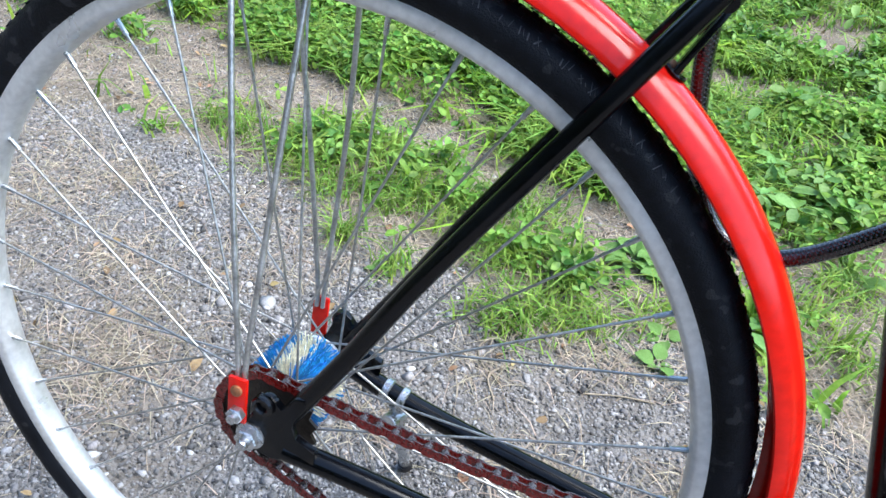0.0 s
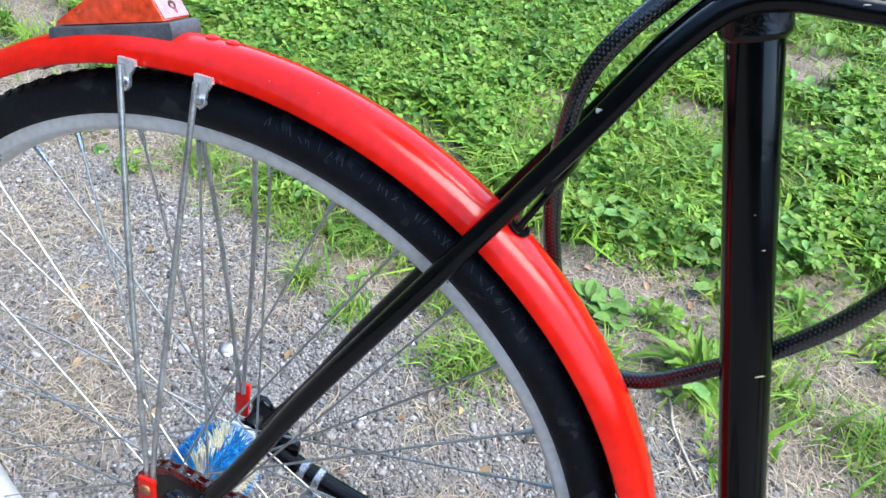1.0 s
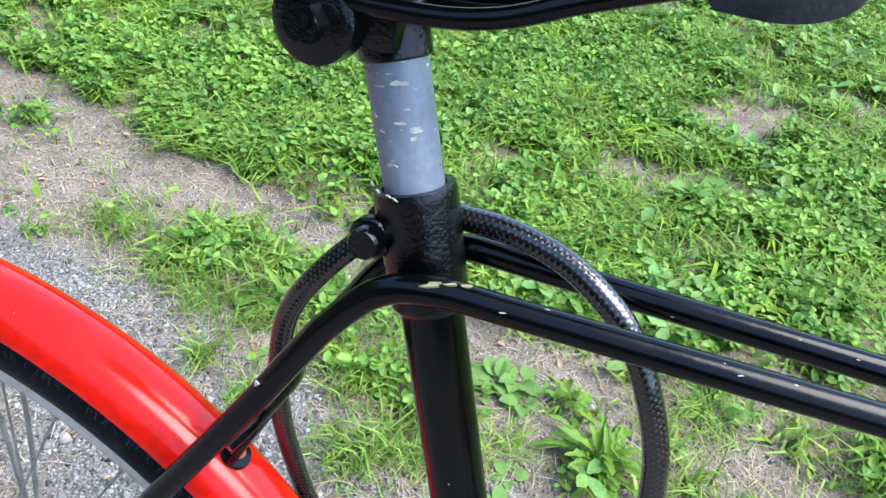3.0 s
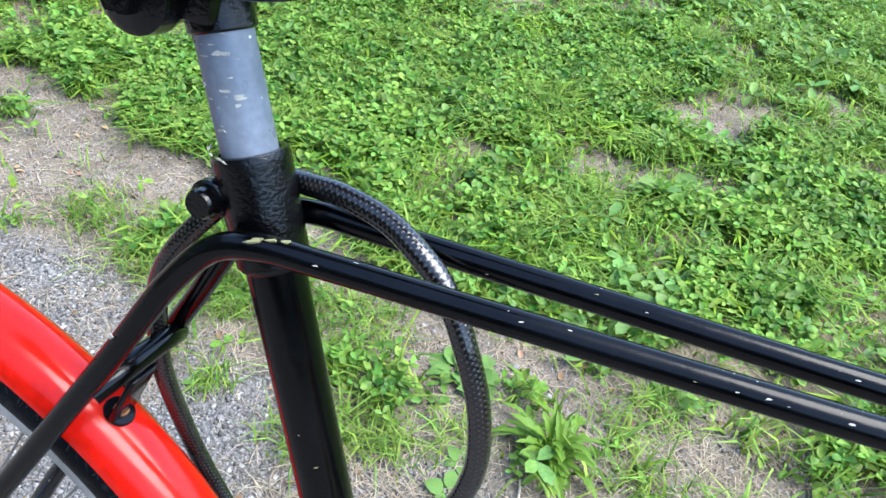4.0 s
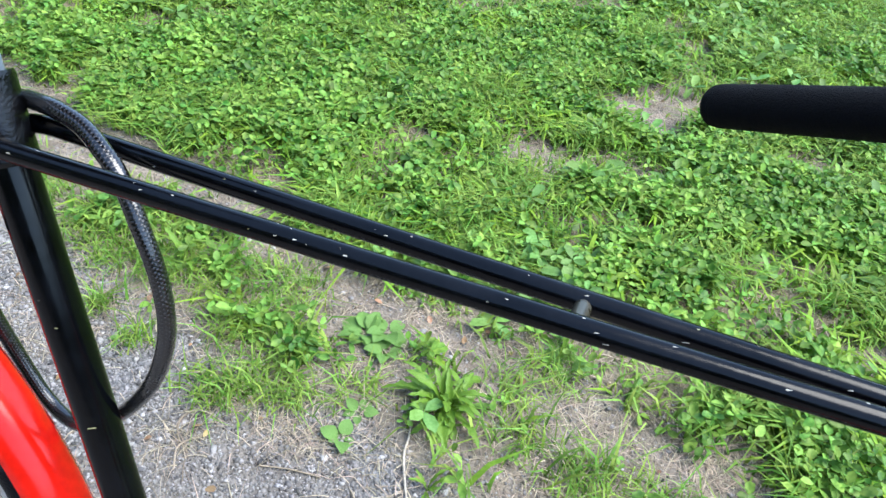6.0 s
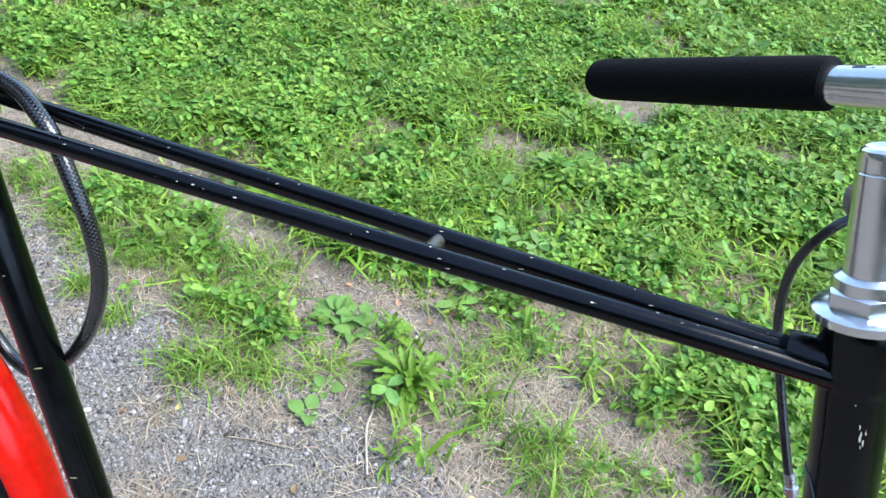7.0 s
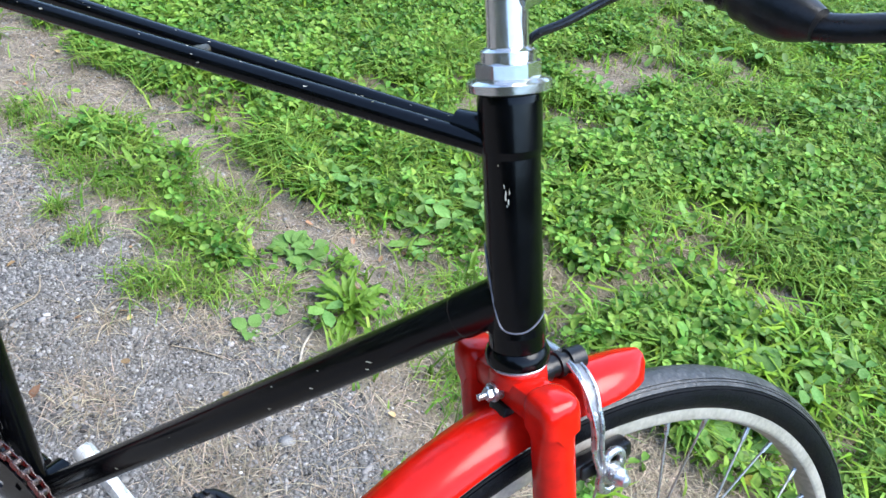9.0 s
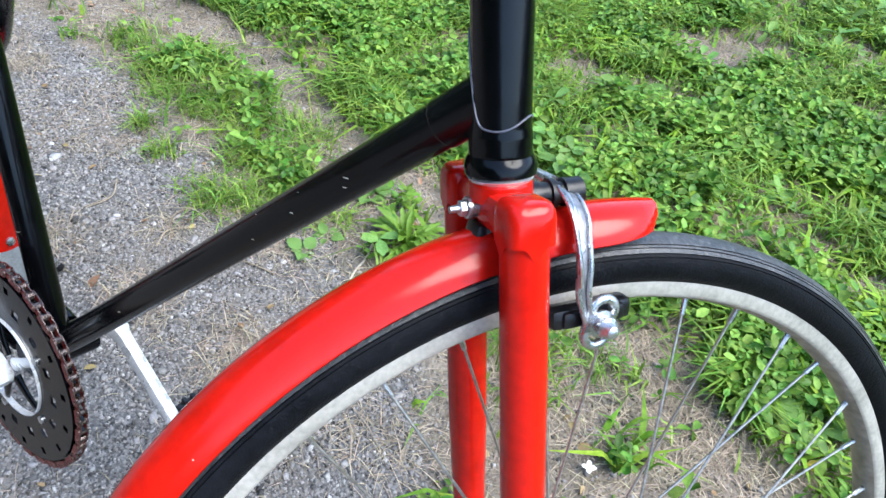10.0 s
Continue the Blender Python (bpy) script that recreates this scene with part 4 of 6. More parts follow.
rod(bm, (0.345, -0.04, -0.046), (0.345, 0.04, -0.046), 0.006)
part("stay_bridge", bm, BLACK, bicycle)
bm = B()
sweep(bm, smooth_line([(0.222, -0.034, 0.352), (0.228, -0.015, 0.360), (0.228, 0.015, 0.360), (0.222, 0.034, 0.352)], 5), 0.0068, 14)
part("seatstay_bridge", bm, BLACK, bicycle)

# paint chips where the enamel is knocked off
chips = random.Random(4)


def chip(at, normal, size, mat, parent, along=(0.9, 0.1, 0.2)):
    normal = Vector(normal).normalized()
    u = (Vector(along) - normal * normal.dot(Vector(along))).normalized()
    v = normal.cross(u)
    bm = B()
    ring = []
    tall = chips.uniform(0.3, 0.65)
    for k in range(7):
        a = 2 * math.pi * k / 7
        r = size * chips.uniform(0.35, 1.15)
        ring.append(bm.verts.new(Vector(at) + u * r * math.cos(a) * 1.9 + v * r * math.sin(a) * tall + normal * 0.00015))
    low = [bm.verts.new(w.co - normal * 0.0009) for w in ring]
    bm.faces.new(ring)
    for k in range(7):
        bm.faces.new((ring[k], low[k], low[(k + 1) % 7], ring[(k + 1) % 7]))
    return part("paint_chip", bm, mat, parent)


def tube_point(sgn, x):
    """The axis of a twin tube at x, on its straight length."""
    y, z = tube_axis(x)
    return Vector((x, sgn * y, z))


for sgn, xs in ((-1, (0.337, 0.352, 0.418, 0.424, 0.500, 0.506, 0.512, 0.517, 0.524, 0.541, 0.545, 0.548, 0.619, 0.627, 0.663, 0.670, 0.676, 0.704, 0.741, 0.752, 0.790, 0.803, 0.83)),
                (1, (0.40, 0.449, 0.456, 0.47, 0.545, 0.552, 0.565, 0.63, 0.66, 0.71, 0.757, 0.78, 0.812))):
    for x in xs:
        a = chips.choice((chips.gauss(100, 22), chips.gauss(150, 20)))
        nrm = Vector((0, math.cos(radians(a)), math.sin(radians(a))))
        chip(tube_point(sgn, x) + nrm * 0.0061, nrm, chips.choice((0.0003, 0.0005, 0.0007, 0.0011)), CHIP, frame_tube)
for k in range(12):
    sgn, x = chips.choice((-1, -1, 1)), chips.uniform(0.34, 0.85)
    a = chips.choice((chips.gauss(95, 14), chips.gauss(140, 16)))
    nrm = Vector((0, math.cos(radians(a)), math.sin(radians(a))))
    chip(tube_point(sgn, x) + nrm * 0.0061, nrm, chips.uniform(0.0003, 0.0007), chips.choice((CHIP, CHIP, CHIP_YELLOW)), frame_tube)
for x, z in ((0.288, 0.4665), (0.293, 0.4702), (0.298, 0.4722), (0.307, 0.4755), (0.313, 0.4770), (0.320, 0.4780)):
    chip((x, -0.0255 + chips.uniform(-0.002, 0.002), z - 0.0055), (-0.35, -0.35, 1), chips.uniform(0.002, 0.0034), CHIP_YELLOW, frame_tube)
for z, side, size in ((0.4640, 0.0, 0.0016), (0.4665, 0.0022, 0.0011), (0.4610, 0.0016, 0.0012), (0.4586, 0.0006, 0.0009), (0.4690, -0.0008, 0.0010), (0.4295, 0.0, 0.0015), (0.4880, 0.0012, 0.0008), (0.4790, -0.004, 0.0006), (0.4420, 0.003, 0.0005)):
    nrm = Vector((0.12 + side * 60, -1, 0.05)).normalized()
    chip(on_head(z) + nrm * 0.0163, nrm, size, CHIP, frame_tube, HEAD_AXIS)
chip((0.2395, -0.0375, 0.3985), (-0.5, -0.75, 0.35), 0.0022, CHIP, frame_tube)
for k in range(9):
    t = chips.uniform(0.15, 0.9)
    p = BB.lerp(DT_TOP, t)
    a = radians(chips.uniform(-40, 70))
    nrm = (Vector((0, -1, 0)) * math.cos(a) + dt.cross(Vector((0, -1, 0))) * math.sin(a)).normalized()
    if nrm.z < -0.5:
        nrm = -nrm
    chip(p + nrm * 0.0142, nrm, chips.uniform(0.0005, 0.0013), CHIP, frame_tube)
for k in range(8):
    p = BB.lerp(SEAT_TOP, chips.uniform(0.1, 0.85))
    nrm = Vector((chips.uniform(-0.4, 0.7), -1, 0.2)).normalized()
    chip(p + nrm * 0.0142, nrm, chips.uniform(0.0008, 0.0018), CHIP_YELLOW if k % 2 else CHIP, frame_tube)


# wheels
def wheel(name, centre, m, phase, worn, label):
    cx, cz = centre
    c = (cx, 0, cz)
    bm = B()
    lathe(bm, c, [(0.3170, -0.0122), (0.3170, -0.0098), (0.3110, -0.0092), (0.3085, 0), (0.3110, 0.0092), (0.3170, 0.0098), (0.3170, 0.0122),
                  (0.3088, 0.0126), (0.3064, 0.0110), (0.3038, 0.0055), (0.3030, 0), (0.3038, -0.0055), (0.3064, -0.0110), (0.3088, -0.0126)], steps=180)
    bm.normal_update()
    for f in bm.faces:
        f.material_index = int(abs(f.normal.y) > 0.6)
    bmesh.ops.transform(bm, matrix=m, verts=bm.verts)
    rim = part(name, bm, RIM_DULL if worn else RIM, bicycle, label)
    rim.data.materials.append(RIM_WORN if worn else RIM)
    bm = B()
    prof = []
    angles = [-152 + 304 * k / 28 for k in range(29)]
    if worn:
        angles = sorted(set([-152, -140, -128, -116, -104, -92, -80] + [s * g for s in (-1, 1) for c0 in (70, 62, 50, 42) for g in (c0 - 1.6, c0 - 0.8, c0 + 0.8, c0 + 1.6)] + [-34, -26, -17, -8, 0, 8, 17, 26, 34, 56, -56, 80, 92, 104, 116, 128, 140, 152]))
    for deg in angles:
        a = radians(deg)
        r = 0.0165
        if worn and any(abs(abs(deg) - c0) < 1.0 for c0 in (70, 62, 50, 42)):
            r = 0.0155
        prof.append((0.3285 + r * math.cos(a), r * 1.06 * math.sin(a)))
    prof += [(0.3125, 0.0075), (0.3125, -0.0075)]
    lathe(bm, c, prof, steps=180)
    if worn:
        for f in bm.faces:
            p = f.calc_center_median()
            if math.hypot(p.x - cx, p.z - cz) > 0.3285 + 0.0165 * math.cos(radians(61)):
                f.material_index = 1
    if not worn:
        # small tread blocks on both shoulders
        for i in range(150):
            for sgn in (-1, 1):
                for ang, ln in ((34, 0.0042), (16, 0.0035)):
                    t = radians(i * 2.4 + (0.8 if ang == 16 else 0) + (0.6 if sgn > 0 else 0))
                    a = radians(ang) * sgn
                    p = Vector((0.3285 + 0.0167 * math.cos(a), 0.0175 * math.sin(a)))
                    verts = []
                    for da in (-0.0062, 0.0062):
                        for dk in (-0.13, 0.13):
                            for dr in (-0.0008, 0.0009):
                                aa = a + dk
                                rr = 0.3285 + (0.0165 + dr) * math.cos(aa)
                                verts.append(bm.verts.new((cx + rr * math.cos(t + da), (0.0175 + dr) * math.sin(aa), cz + rr * math.sin(t + da))))
                    for f in ((0, 1, 3, 2), (4, 6, 7, 5), (0, 4, 5, 1), (2, 3, 7, 6), (1, 5, 7, 3)):
                        bm.faces.new([verts[q] for q in f])
    bmesh.ops.transform(bm, matrix=m, verts=bm.verts)
    tyre = part("tyre", bm, RUBBER_WORN if worn else RUBBER, rim, "worn slick black tyre" if worn else "black tyre with fine tread")
    if worn:
        tyre.data.materials.append(RUBBER_TREAD)
    # hub
    half = 0.034 if not worn else 0.032
    bm = B()
    stack(bm, (cx, -half - 0.016, cz), (0, 1, 0), [(0, 0.0085), (0.013, 0.0095), (0.0135, 0.0235), (0.0165, 0.0235), (0.018, 0.0145), (0.024, 0.0125), (half * 2 + 0.008, 0.0125), (half * 2 + 0.014, 0.0145),
                                                   (half * 2 + 0.0155, 0.0235), (half * 2 + 0.0185, 0.0235), (half * 2 + 0.019, 0.0095), (half * 2 + 0.032, 0.0085)], 32)
    bmesh.ops.transform(bm, matrix=m, verts=bm.verts)
    part("hub", bm, ALLOY, rim, "dull metal hub")
    # spokes, crossing three times
    rh, rr = 0.0205, 0.3030
    cross = radians(60)
    length = None
    spoke_me = nip_me = None
    for i in range(36):
        a = radians(phase + 10 * i)
        sgn = -1 if i % 2 else 1
        lead = cross if (i // 2) % 2 else -cross
        ah = a + lead
        p0 = Vector((cx + rh * math.cos(ah), sgn * half, cz + rh * math.sin(ah)))
        p1 = Vector((cx + rr * math.cos(a), sgn * 0.0025, cz + rr * math.sin(a)))
        d = p1 - p0
        if spoke_me is None:
            length = d.length
            bm = B()
            stack(bm, (0, 0, 0), (0, 0, 1), [(0, 0.00100), (length, 0.00100)], 8)
            spoke_me = mesh_of("spoke", bm, STEEL)
            bm = B()
            stack(bm, (0, 0, -0.012), (0, 0, 1), [(0, 0.0015), (0.001, 0.0018), (0.010, 0.0020), (0.015, 0.0026)], 8)
            nip_me = mesh_of("nipple", bm, ZINC)
        q = d.to_track_quat("Z", "Y").to_matrix().to_4x4()
        piece("spoke", spoke_me, m @ Matrix.Translation(p0) @ q, rim)
        piece("nipple", nip_me, m @ Matrix.Translation(p1) @ q, rim)
    return rim


ident = Matrix.Identity(4)
rear = wheel("rear_wheel", (0, 0), ident, 3.0, False, "rear wheel with brushed alloy rim")
front = wheel("front_wheel", (WB, 0), STEER, 1.0, True, "front wheel with brushed alloy rim, turned aside")
bm = B()
marks = random.Random(3)
for lo, hi in ((46, 83), (196, 213), (250, 285)):
    a = lo
    while a < hi:
        w = marks.uniform(0.15, 0.5)
        r0, r1 = 0.3350 + marks.uniform(-0.001, 0.001), 0.3385 + marks.uniform(-0.0015, 0.0015)
        lean = marks.uniform(-0.4, 0.7)
        quad = []
        for r, aa in ((r0, a), (r0, a + w * 0.35), (r1, a + w * 0.35 + lean), (r1, a + lean)):
            t = math.acos(min(1, (r - 0.3285) / 0.0165))
            quad.append(bm.verts.new((r * math.cos(radians(aa)), -0.0175 * math.sin(t) - 0.00035, r * math.sin(radians(aa)))))
        bm.faces.new(quad)
        a += w + marks.choice((0.1, 0.25, 0.9))
ob = part("tyre_lettering", bm, STICKER, rear, "pale unreadable lettering bars on the sidewall", smooth=False)
ob["kind"] = "stuff"

# brush ring of coloured bristles round the rear hub
bristle_rng = random.Random(9)


def bristles(mat, sectors, count, name, r_out):
    """A brush ring round the hub, kept to some sectors of the turn (degrees)."""
    bm = B()
    for lo, hi in sectors:
        for _ in range(int(count * (hi - lo) / 360)):
            a = radians(bristle_rng.uniform(lo - 2, hi + 2))
            y = bristle_rng.uniform(-0.021, 0.021)
            r = r_out * bristle_rng.uniform(0.86, 1.08)
            da, dy = bristle_rng.gauss(0, 0.06), bristle_rng.gauss(0, 0.0025)
            p0 = Vector((0.0125 * math.cos(a), y, 0.0125 * math.sin(a)))
            p1 = Vector((r * math.cos(a + da), y + dy, r * math.sin(a + da)))
            s = Vector((-math.sin(a), 0, math.cos(a))) * 0.00042
            e = Vector((0, 0.00042, 0))
            v = [bm.verts.new(p) for p in (p0 - s, p0 + s, p0 + e, p1 - s, p1 + s, p1 + e)]
            for f in ((0, 1, 4, 3), (1, 2, 5, 4), (2, 0, 3, 5), (3, 4, 5)):
                bm.faces.new([v[k] for k in f])
    ob = part(name, bm, mat, rear, smooth=False)
    return tagged(ob, "tufts of %s nylon bristles round the hub" % ("blue" if mat is BLUE else "cream"))


bristles(BLUE, ((112, 165), (22, 78), (-60, -14), (215, 262)), 4600, "hub_brush", 0.0345)
bristles(CREAM, ((78, 112), (-14, 22), (165, 215), (262, 300)), 3000, "hub_brush", 0.0340)


# mudguards
def guard(name, centre, m, a0, a1, r, half, label, taper=0.0):
    prof = [(r - 0.0195, -half), (r - 0.0120, -half + 0.0010), (r - 0.0035, -half * 0.62), (r - 0.0008, -half * 0.30), (r, 0), (r - 0.0008, half * 0.30), (r - 0.0035, half * 0.62), (r - 0.0120, half - 0.0010), (r - 0.0195, half)]
    inner = [(a - 0.0011, b * 0.955) for a, b in prof[::-1]]
    bm = B()
    lathe(bm, (centre[0], 0, centre[1]), prof + inner, a0, a1, steps=96)
    if taper:
        # the leading end narrows to a rounded tongue
        for v in bm.verts:
            ang = math.degrees(math.atan2(v.co.z - centre[1], v.co.x - centre[0]))
            t = (ang - a0) / taper
            if t < 1:
                k = 0.42 + 0.58 * math.sqrt(max(0.0, 1 - (1 - t) ** 2))
                rr = math.hypot(v.co.x - centre[0], v.co.z - centre[1])
                lift = (r - rr) * (1 - k) * 0.8
                f = (rr + lift) / rr
                v.co.x, v.co.z, v.co.y = centre[0] + (v.co.x - centre[0]) * f, centre[1] + (v.co.z - centre[1]) * f, v.co.y * k
    bmesh.ops.transform(bm, matrix=m, verts=bm.verts)
    return part(name, bm, RED, bicycle, label)


rear_guard = guard("rear_mudguard", (0, 0), ident, 2.0, 119.0, 0.3725, 0.0235, "glossy red steel rear mudguard")
front_guard = guard("front_mudguard", (WB + 0.003, 0.0045), STEER, 99.5, 205.0, 0.3625, 0.0225, "glossy red steel front mudguard", 7.0)
bm = B()
for a in (91.2, 88.9):
    p = Vector((0.3722 * math.cos(radians(a)), 0, 0.3722 * math.sin(radians(a))))
    stack(bm, p - p.normalized() * 0.001, p, [(0, 0.0048), (0.0018, 0.0046), (0.003, 0.002)], 12)
part("guard_bolt", bm, RED, rear_guard, "painted-over bolt heads")
bm = B()
box(bm, (0.3705, 0.0, -0.018), (0.0025, 0.044, 0.062), 0.001)
part("guard_lower_flap", bm, FLAP, rear_guard, "grey end of the mudguard")
bm = B()
p = Vector((0.3705, 0.0047, 0.0240))
stack(bm, p, (1, 0, 0.05), [(0, 0.0050), (0.0030, 0.0048), (0.0042, 0.0024)], 14)
part("rivet", bm, ZINC, rear_guard)
bm = B()
p = Vector((0.3705 * math.cos(radians(56)), 0, 0.3705 * math.sin(radians(56))))
stack(bm, p, p, [(-0.004, 0.0068), (0.002, 0.0068), (0.002, 0.0045), (0.006, 0.0045)], 18)
part("bridge_bolt", bm, BRASS, rear_guard)
bm = B()
outward = p.normalized()
stack(bm, p + outward * 0.0012, outward, [(0, 0.0092), (0.0014, 0.0097), (0.0026, 0.0090)], 24)
box(bm, p + Vector((0.011, 0, 0.020)), (0.004, 0.020, 0.040), 0.0012, Euler((0, radians(24), 0)))
part("bridge_plate", bm, BLACK, rear_guard, "black bracket plate on the bridge")
# stays
for sgn in (-1, 1):
    ys, fs, gs = (0.0695, 0.0068, 0.0115) if sgn < 0 else (0.0580, 0.002, 0.004)
    for top, foot in (((-0.0530, 0.346), (-0.0185 + fs, 0.0330 + gs)), ((0.0030, 0.3485), (-0.0130 + fs, 0.0330 + gs))):
        bm = B()
        tx, tz = top
        fx, fz = foot
        sweep(bm, smooth_line([(fx, sgn * ys, fz), (fx * 0.95 + tx * 0.05, sgn * (ys - 0.0005), fz + 0.03), (0.45 * fx + 0.55 * tx, sgn * 0.0520, fz * 0.45 + tz * 0.55), (tx, sgn * 0.0315, tz + 0.004)], 6), 0.0021, 10)
        st = part("guard_stay", bm, STEEL, rear_guard, "thin steel stay")
        bm = B()
        slab(bm, [(tx - 0.0036, tz - 0.011), (tx + 0.0010, tz - 0.0135), (tx + 0.0042, tz - 0.010), (tx + 0.0050, tz - 0.002), (tx + 0.0095, tz + 0.004), (tx + 0.0085, tz + 0.008), (tx - 0.0035, tz + 0.008)], sgn * 0.0275 - 0.0014, sgn * 0.0275 + 0.0014)
        part("stay_clip", bm, ALLOY, st, "bent bright metal clip")
        bm = B()
        stack(bm, (tx + 0.0005, sgn * 0.0285, tz - 0.007), (0, sgn, 0), [(0, 0.0036), (0.003, 0.0034), (0.004, 0.002)], 12)
        part("stay_screw", bm, ZINC, st)

# tail reflector on the rear mudguard
bm = B()
slab(bm, [(-0.126, 0.3395), (-0.100, 0.3485), (-0.065, 0.3585), (-0.027, 0.3650), (-0.0262, 0.3720), (-0.0285, 0.3788), (-0.124, 0.3548)], -0.0148, 0.0148)
bmesh.ops.bevel(bm, geom=list(bm.edges), offset=0.0014, segments=2, profile=0.5, affect="EDGES")
refl = part("reflector_base", bm, GREYPLASTIC, rear_guard, "dark weathered plastic lamp base")
bm = B()
slab(bm, [(-0.121, 0.3562), (-0.0340, 0.3778), (-0.0555, 0.4065), (-0.0600, 0.4060), (-0.118, 0.3605)], -0.0128, 0.0128)
bmesh.ops.bevel(bm, geom=list(bm.edges), offset=0.0012, segments=2, profile=0.5, affect="EDGES")
part("reflector_lens", bm, LENS, refl, "faded red plastic tail reflector")
bm = B()
slab(bm, [(-0.0350, 0.3788), (-0.0338, 0.3796), (-0.0548, 0.4060), (-0.0558, 0.4052)], -0.0119, 0.0119)
bmesh.ops.bevel(bm, geom=list(bm.edges), offset=0.0003, segments=1, profile=0.5, affect="EDGES")
part("lens_end", bm, LENS_END, refl, "faded pink end of the reflector, sky reflection in its colour")
bm = B()
stack(bm, (-0.0395, 0.001, 0.3848), (0.8, 0, 0.6), [(-0.002, 0.0036), (0.0012, 0.0036), (0.0014, 0.0016), (0.0008, 0.001)], 16)
part("reflector_screw", bm, GREASE, refl, "dark recessed screw")

# drivetrain
CL = -0.0465
COG_R, RING_R = 0.040, 0.117


def gear(centre, r, teeth, y, thick, mat, name, parent, label, inner):
    bm = B()
    rows_o, rows_i = [], []
    for i in range(teeth * 2):
        a = 2 * math.pi * i / (teeth * 2)
        ro = r + (0.003 if i % 2 else -0.0025)
        rows_o.append((ro * math.cos(a), ro * math.sin(a)))
        rows_i.append((inner * math.cos(a), inner * math.sin(a)))
    n = len(rows_o)
    vs = [[bm.verts.new((centre[0] + p[0], yy, centre[1] + p[1])) for p in rows] for yy in (y - thick / 2, y + thick / 2) for rows in (rows_o, rows_i)]
    for k in range(n):
        j = (k + 1) % n
        bm.faces.new((vs[0][k], vs[0][j], vs[1][j], vs[1][k]))
        bm.faces.new((vs[2][k], vs[3][k], vs[3][j], vs[2][j]))
        bm.faces.new((vs[0][k], vs[2][k], vs[2][j], vs[0][j]))
        bm.faces.new((vs[1][k], vs[1][j], vs[3][j], vs[3][k]))
    return part(name, bm, mat, parent, label, smooth=False)


gear((0, 0), COG_R, 18, CL, 0.0028, GREASE, "cog", rear, "greasy dark rear cog", 0.016)
crank = gear((BB.x, BB.z), RING_R, 52, CL, 0.0032, BLACK, "chainring", bicycle, "black chainring with toothed edge", RING_R - 0.026)
# pierced guard disc outside the teeth
bm = B()
radii, segs = (0.0575, 0.074, 0.084, 0.0955, 0.1035, 0.111), 90
grid = [[[bm.verts.new((BB.x + r * math.cos(2 * math.pi * k / segs), y, BB.z + r * math.sin(2 * math.pi * k / segs))) for k in range(segs)] for r in radii] for y in (CL - 0.0060, CL - 0.0035)]


def solid(i, k):
    k %= segs
    return 0 <= i < 5 and not (i == 1 and k % 6 in (0, 1)) and not (i == 3 and k % 6 == 3)


for i in range(5):
    for k in range(segs):
        if not solid(i, k):
            continue
        j = (k + 1) % segs
        f, g = grid
        bm.faces.new((f[i][k], f[i][j], f[i + 1][j], f[i + 1][k]))
        bm.faces.new((g[i][k], g[i + 1][k], g[i + 1][j], g[i][j]))
        for ok, p, q in ((solid(i - 1, k), (i, k), (i, j)), (solid(i + 1, k), (i + 1, j), (i + 1, k)), (solid(i, k - 1), (i + 1, k), (i, k)), (solid(i, k + 1), (i, j), (i + 1, j))):
            if not ok:
                bm.faces.new((f[p[0]][p[1]], f[q[0]][q[1]], g[q[0]][q[1]], g[p[0]][p[1]]))
part("guard_disc", bm, BLACK, crank, "black pierced disc")
bm = B()
lathe(bm, (BB.x, CL - 0.0055, BB.z), [(0.0555, -0.003), (0.0572, -0.003), (0.0572, 0.003), (0.0555, 0.003)], steps=96)
part("inner_ring", bm, CRANK, crank, "bright inner edge of the chainring")
for k in range(5):
    a = radians(146 + 72 * k + 36)
    bm = B()
    d = Vector((math.cos(a), 0, math.sin(a)))
    sweep(bm, [BB + Vector((0, CL - 0.006, 0)) + d * 0.014, BB + Vector((0, CL - 0.006, 0)) + d * 0.035, BB + Vector((0, CL - 0.0045, 0)) + d * 0.0565], [0.008, 0.0058, 0.0046], 10, oval=0.5, up=Vector((0, 1, 0)).cross(d))
    part("spider_arm", bm, CRANK if k == 3 else BLACK, crank)
    bm = B()
    stack(bm, BB + Vector((0, CL - 0.006, 0)) + d * 0.066, (0, -1, 0), [(0, 0.0046), (0.002, 0.0046), (0.0022, 0.0025)], 14)
    part("ring_bolt", bm, ZINC, crank)
# chain: links along the closed loop round cog and ring
d0 = math.hypot(BB.x, BB.z)
base = math.atan2(BB.z, BB.x)
off = math.asin((RING_R - COG_R) / d0)
up_a, lo_a = base + math.pi / 2 + off, base - math.pi / 2 - off
loop = []
for t in np.linspace(up_a, lo_a + 2 * math.pi, 60):
    loop.append(Vector((COG_R * math.cos(t), 0, COG_R * math.sin(t))))
for t in np.linspace(lo_a, up_a, 140):
    loop.append(Vector((BB.x + RING_R * math.cos(t), 0, BB.z + RING_R * math.sin(t))))
def slack(p, q, sag, n=24):
    """A hanging run of the chain between two points."""
    return [p.lerp(q, k / n) - Vector((0, 0, 4 * sag * (k / n) * (1 - k / n))) for k in range(1, n)]


turn_at = 60
loop = loop[:turn_at] + slack(loop[turn_at - 1], loop[turn_at], 0.012) + loop[turn_at:] + slack(loop[-1], loop[0], 0.021)
loop.append(loop[0])
acc = [0.0]
for a, b in zip(loop, loop[1:]):
    acc.append(acc[-1] + (b - a).length)
count = int(acc[-1] / 0.0127) // 2 * 2
pitch = acc[-1] / count


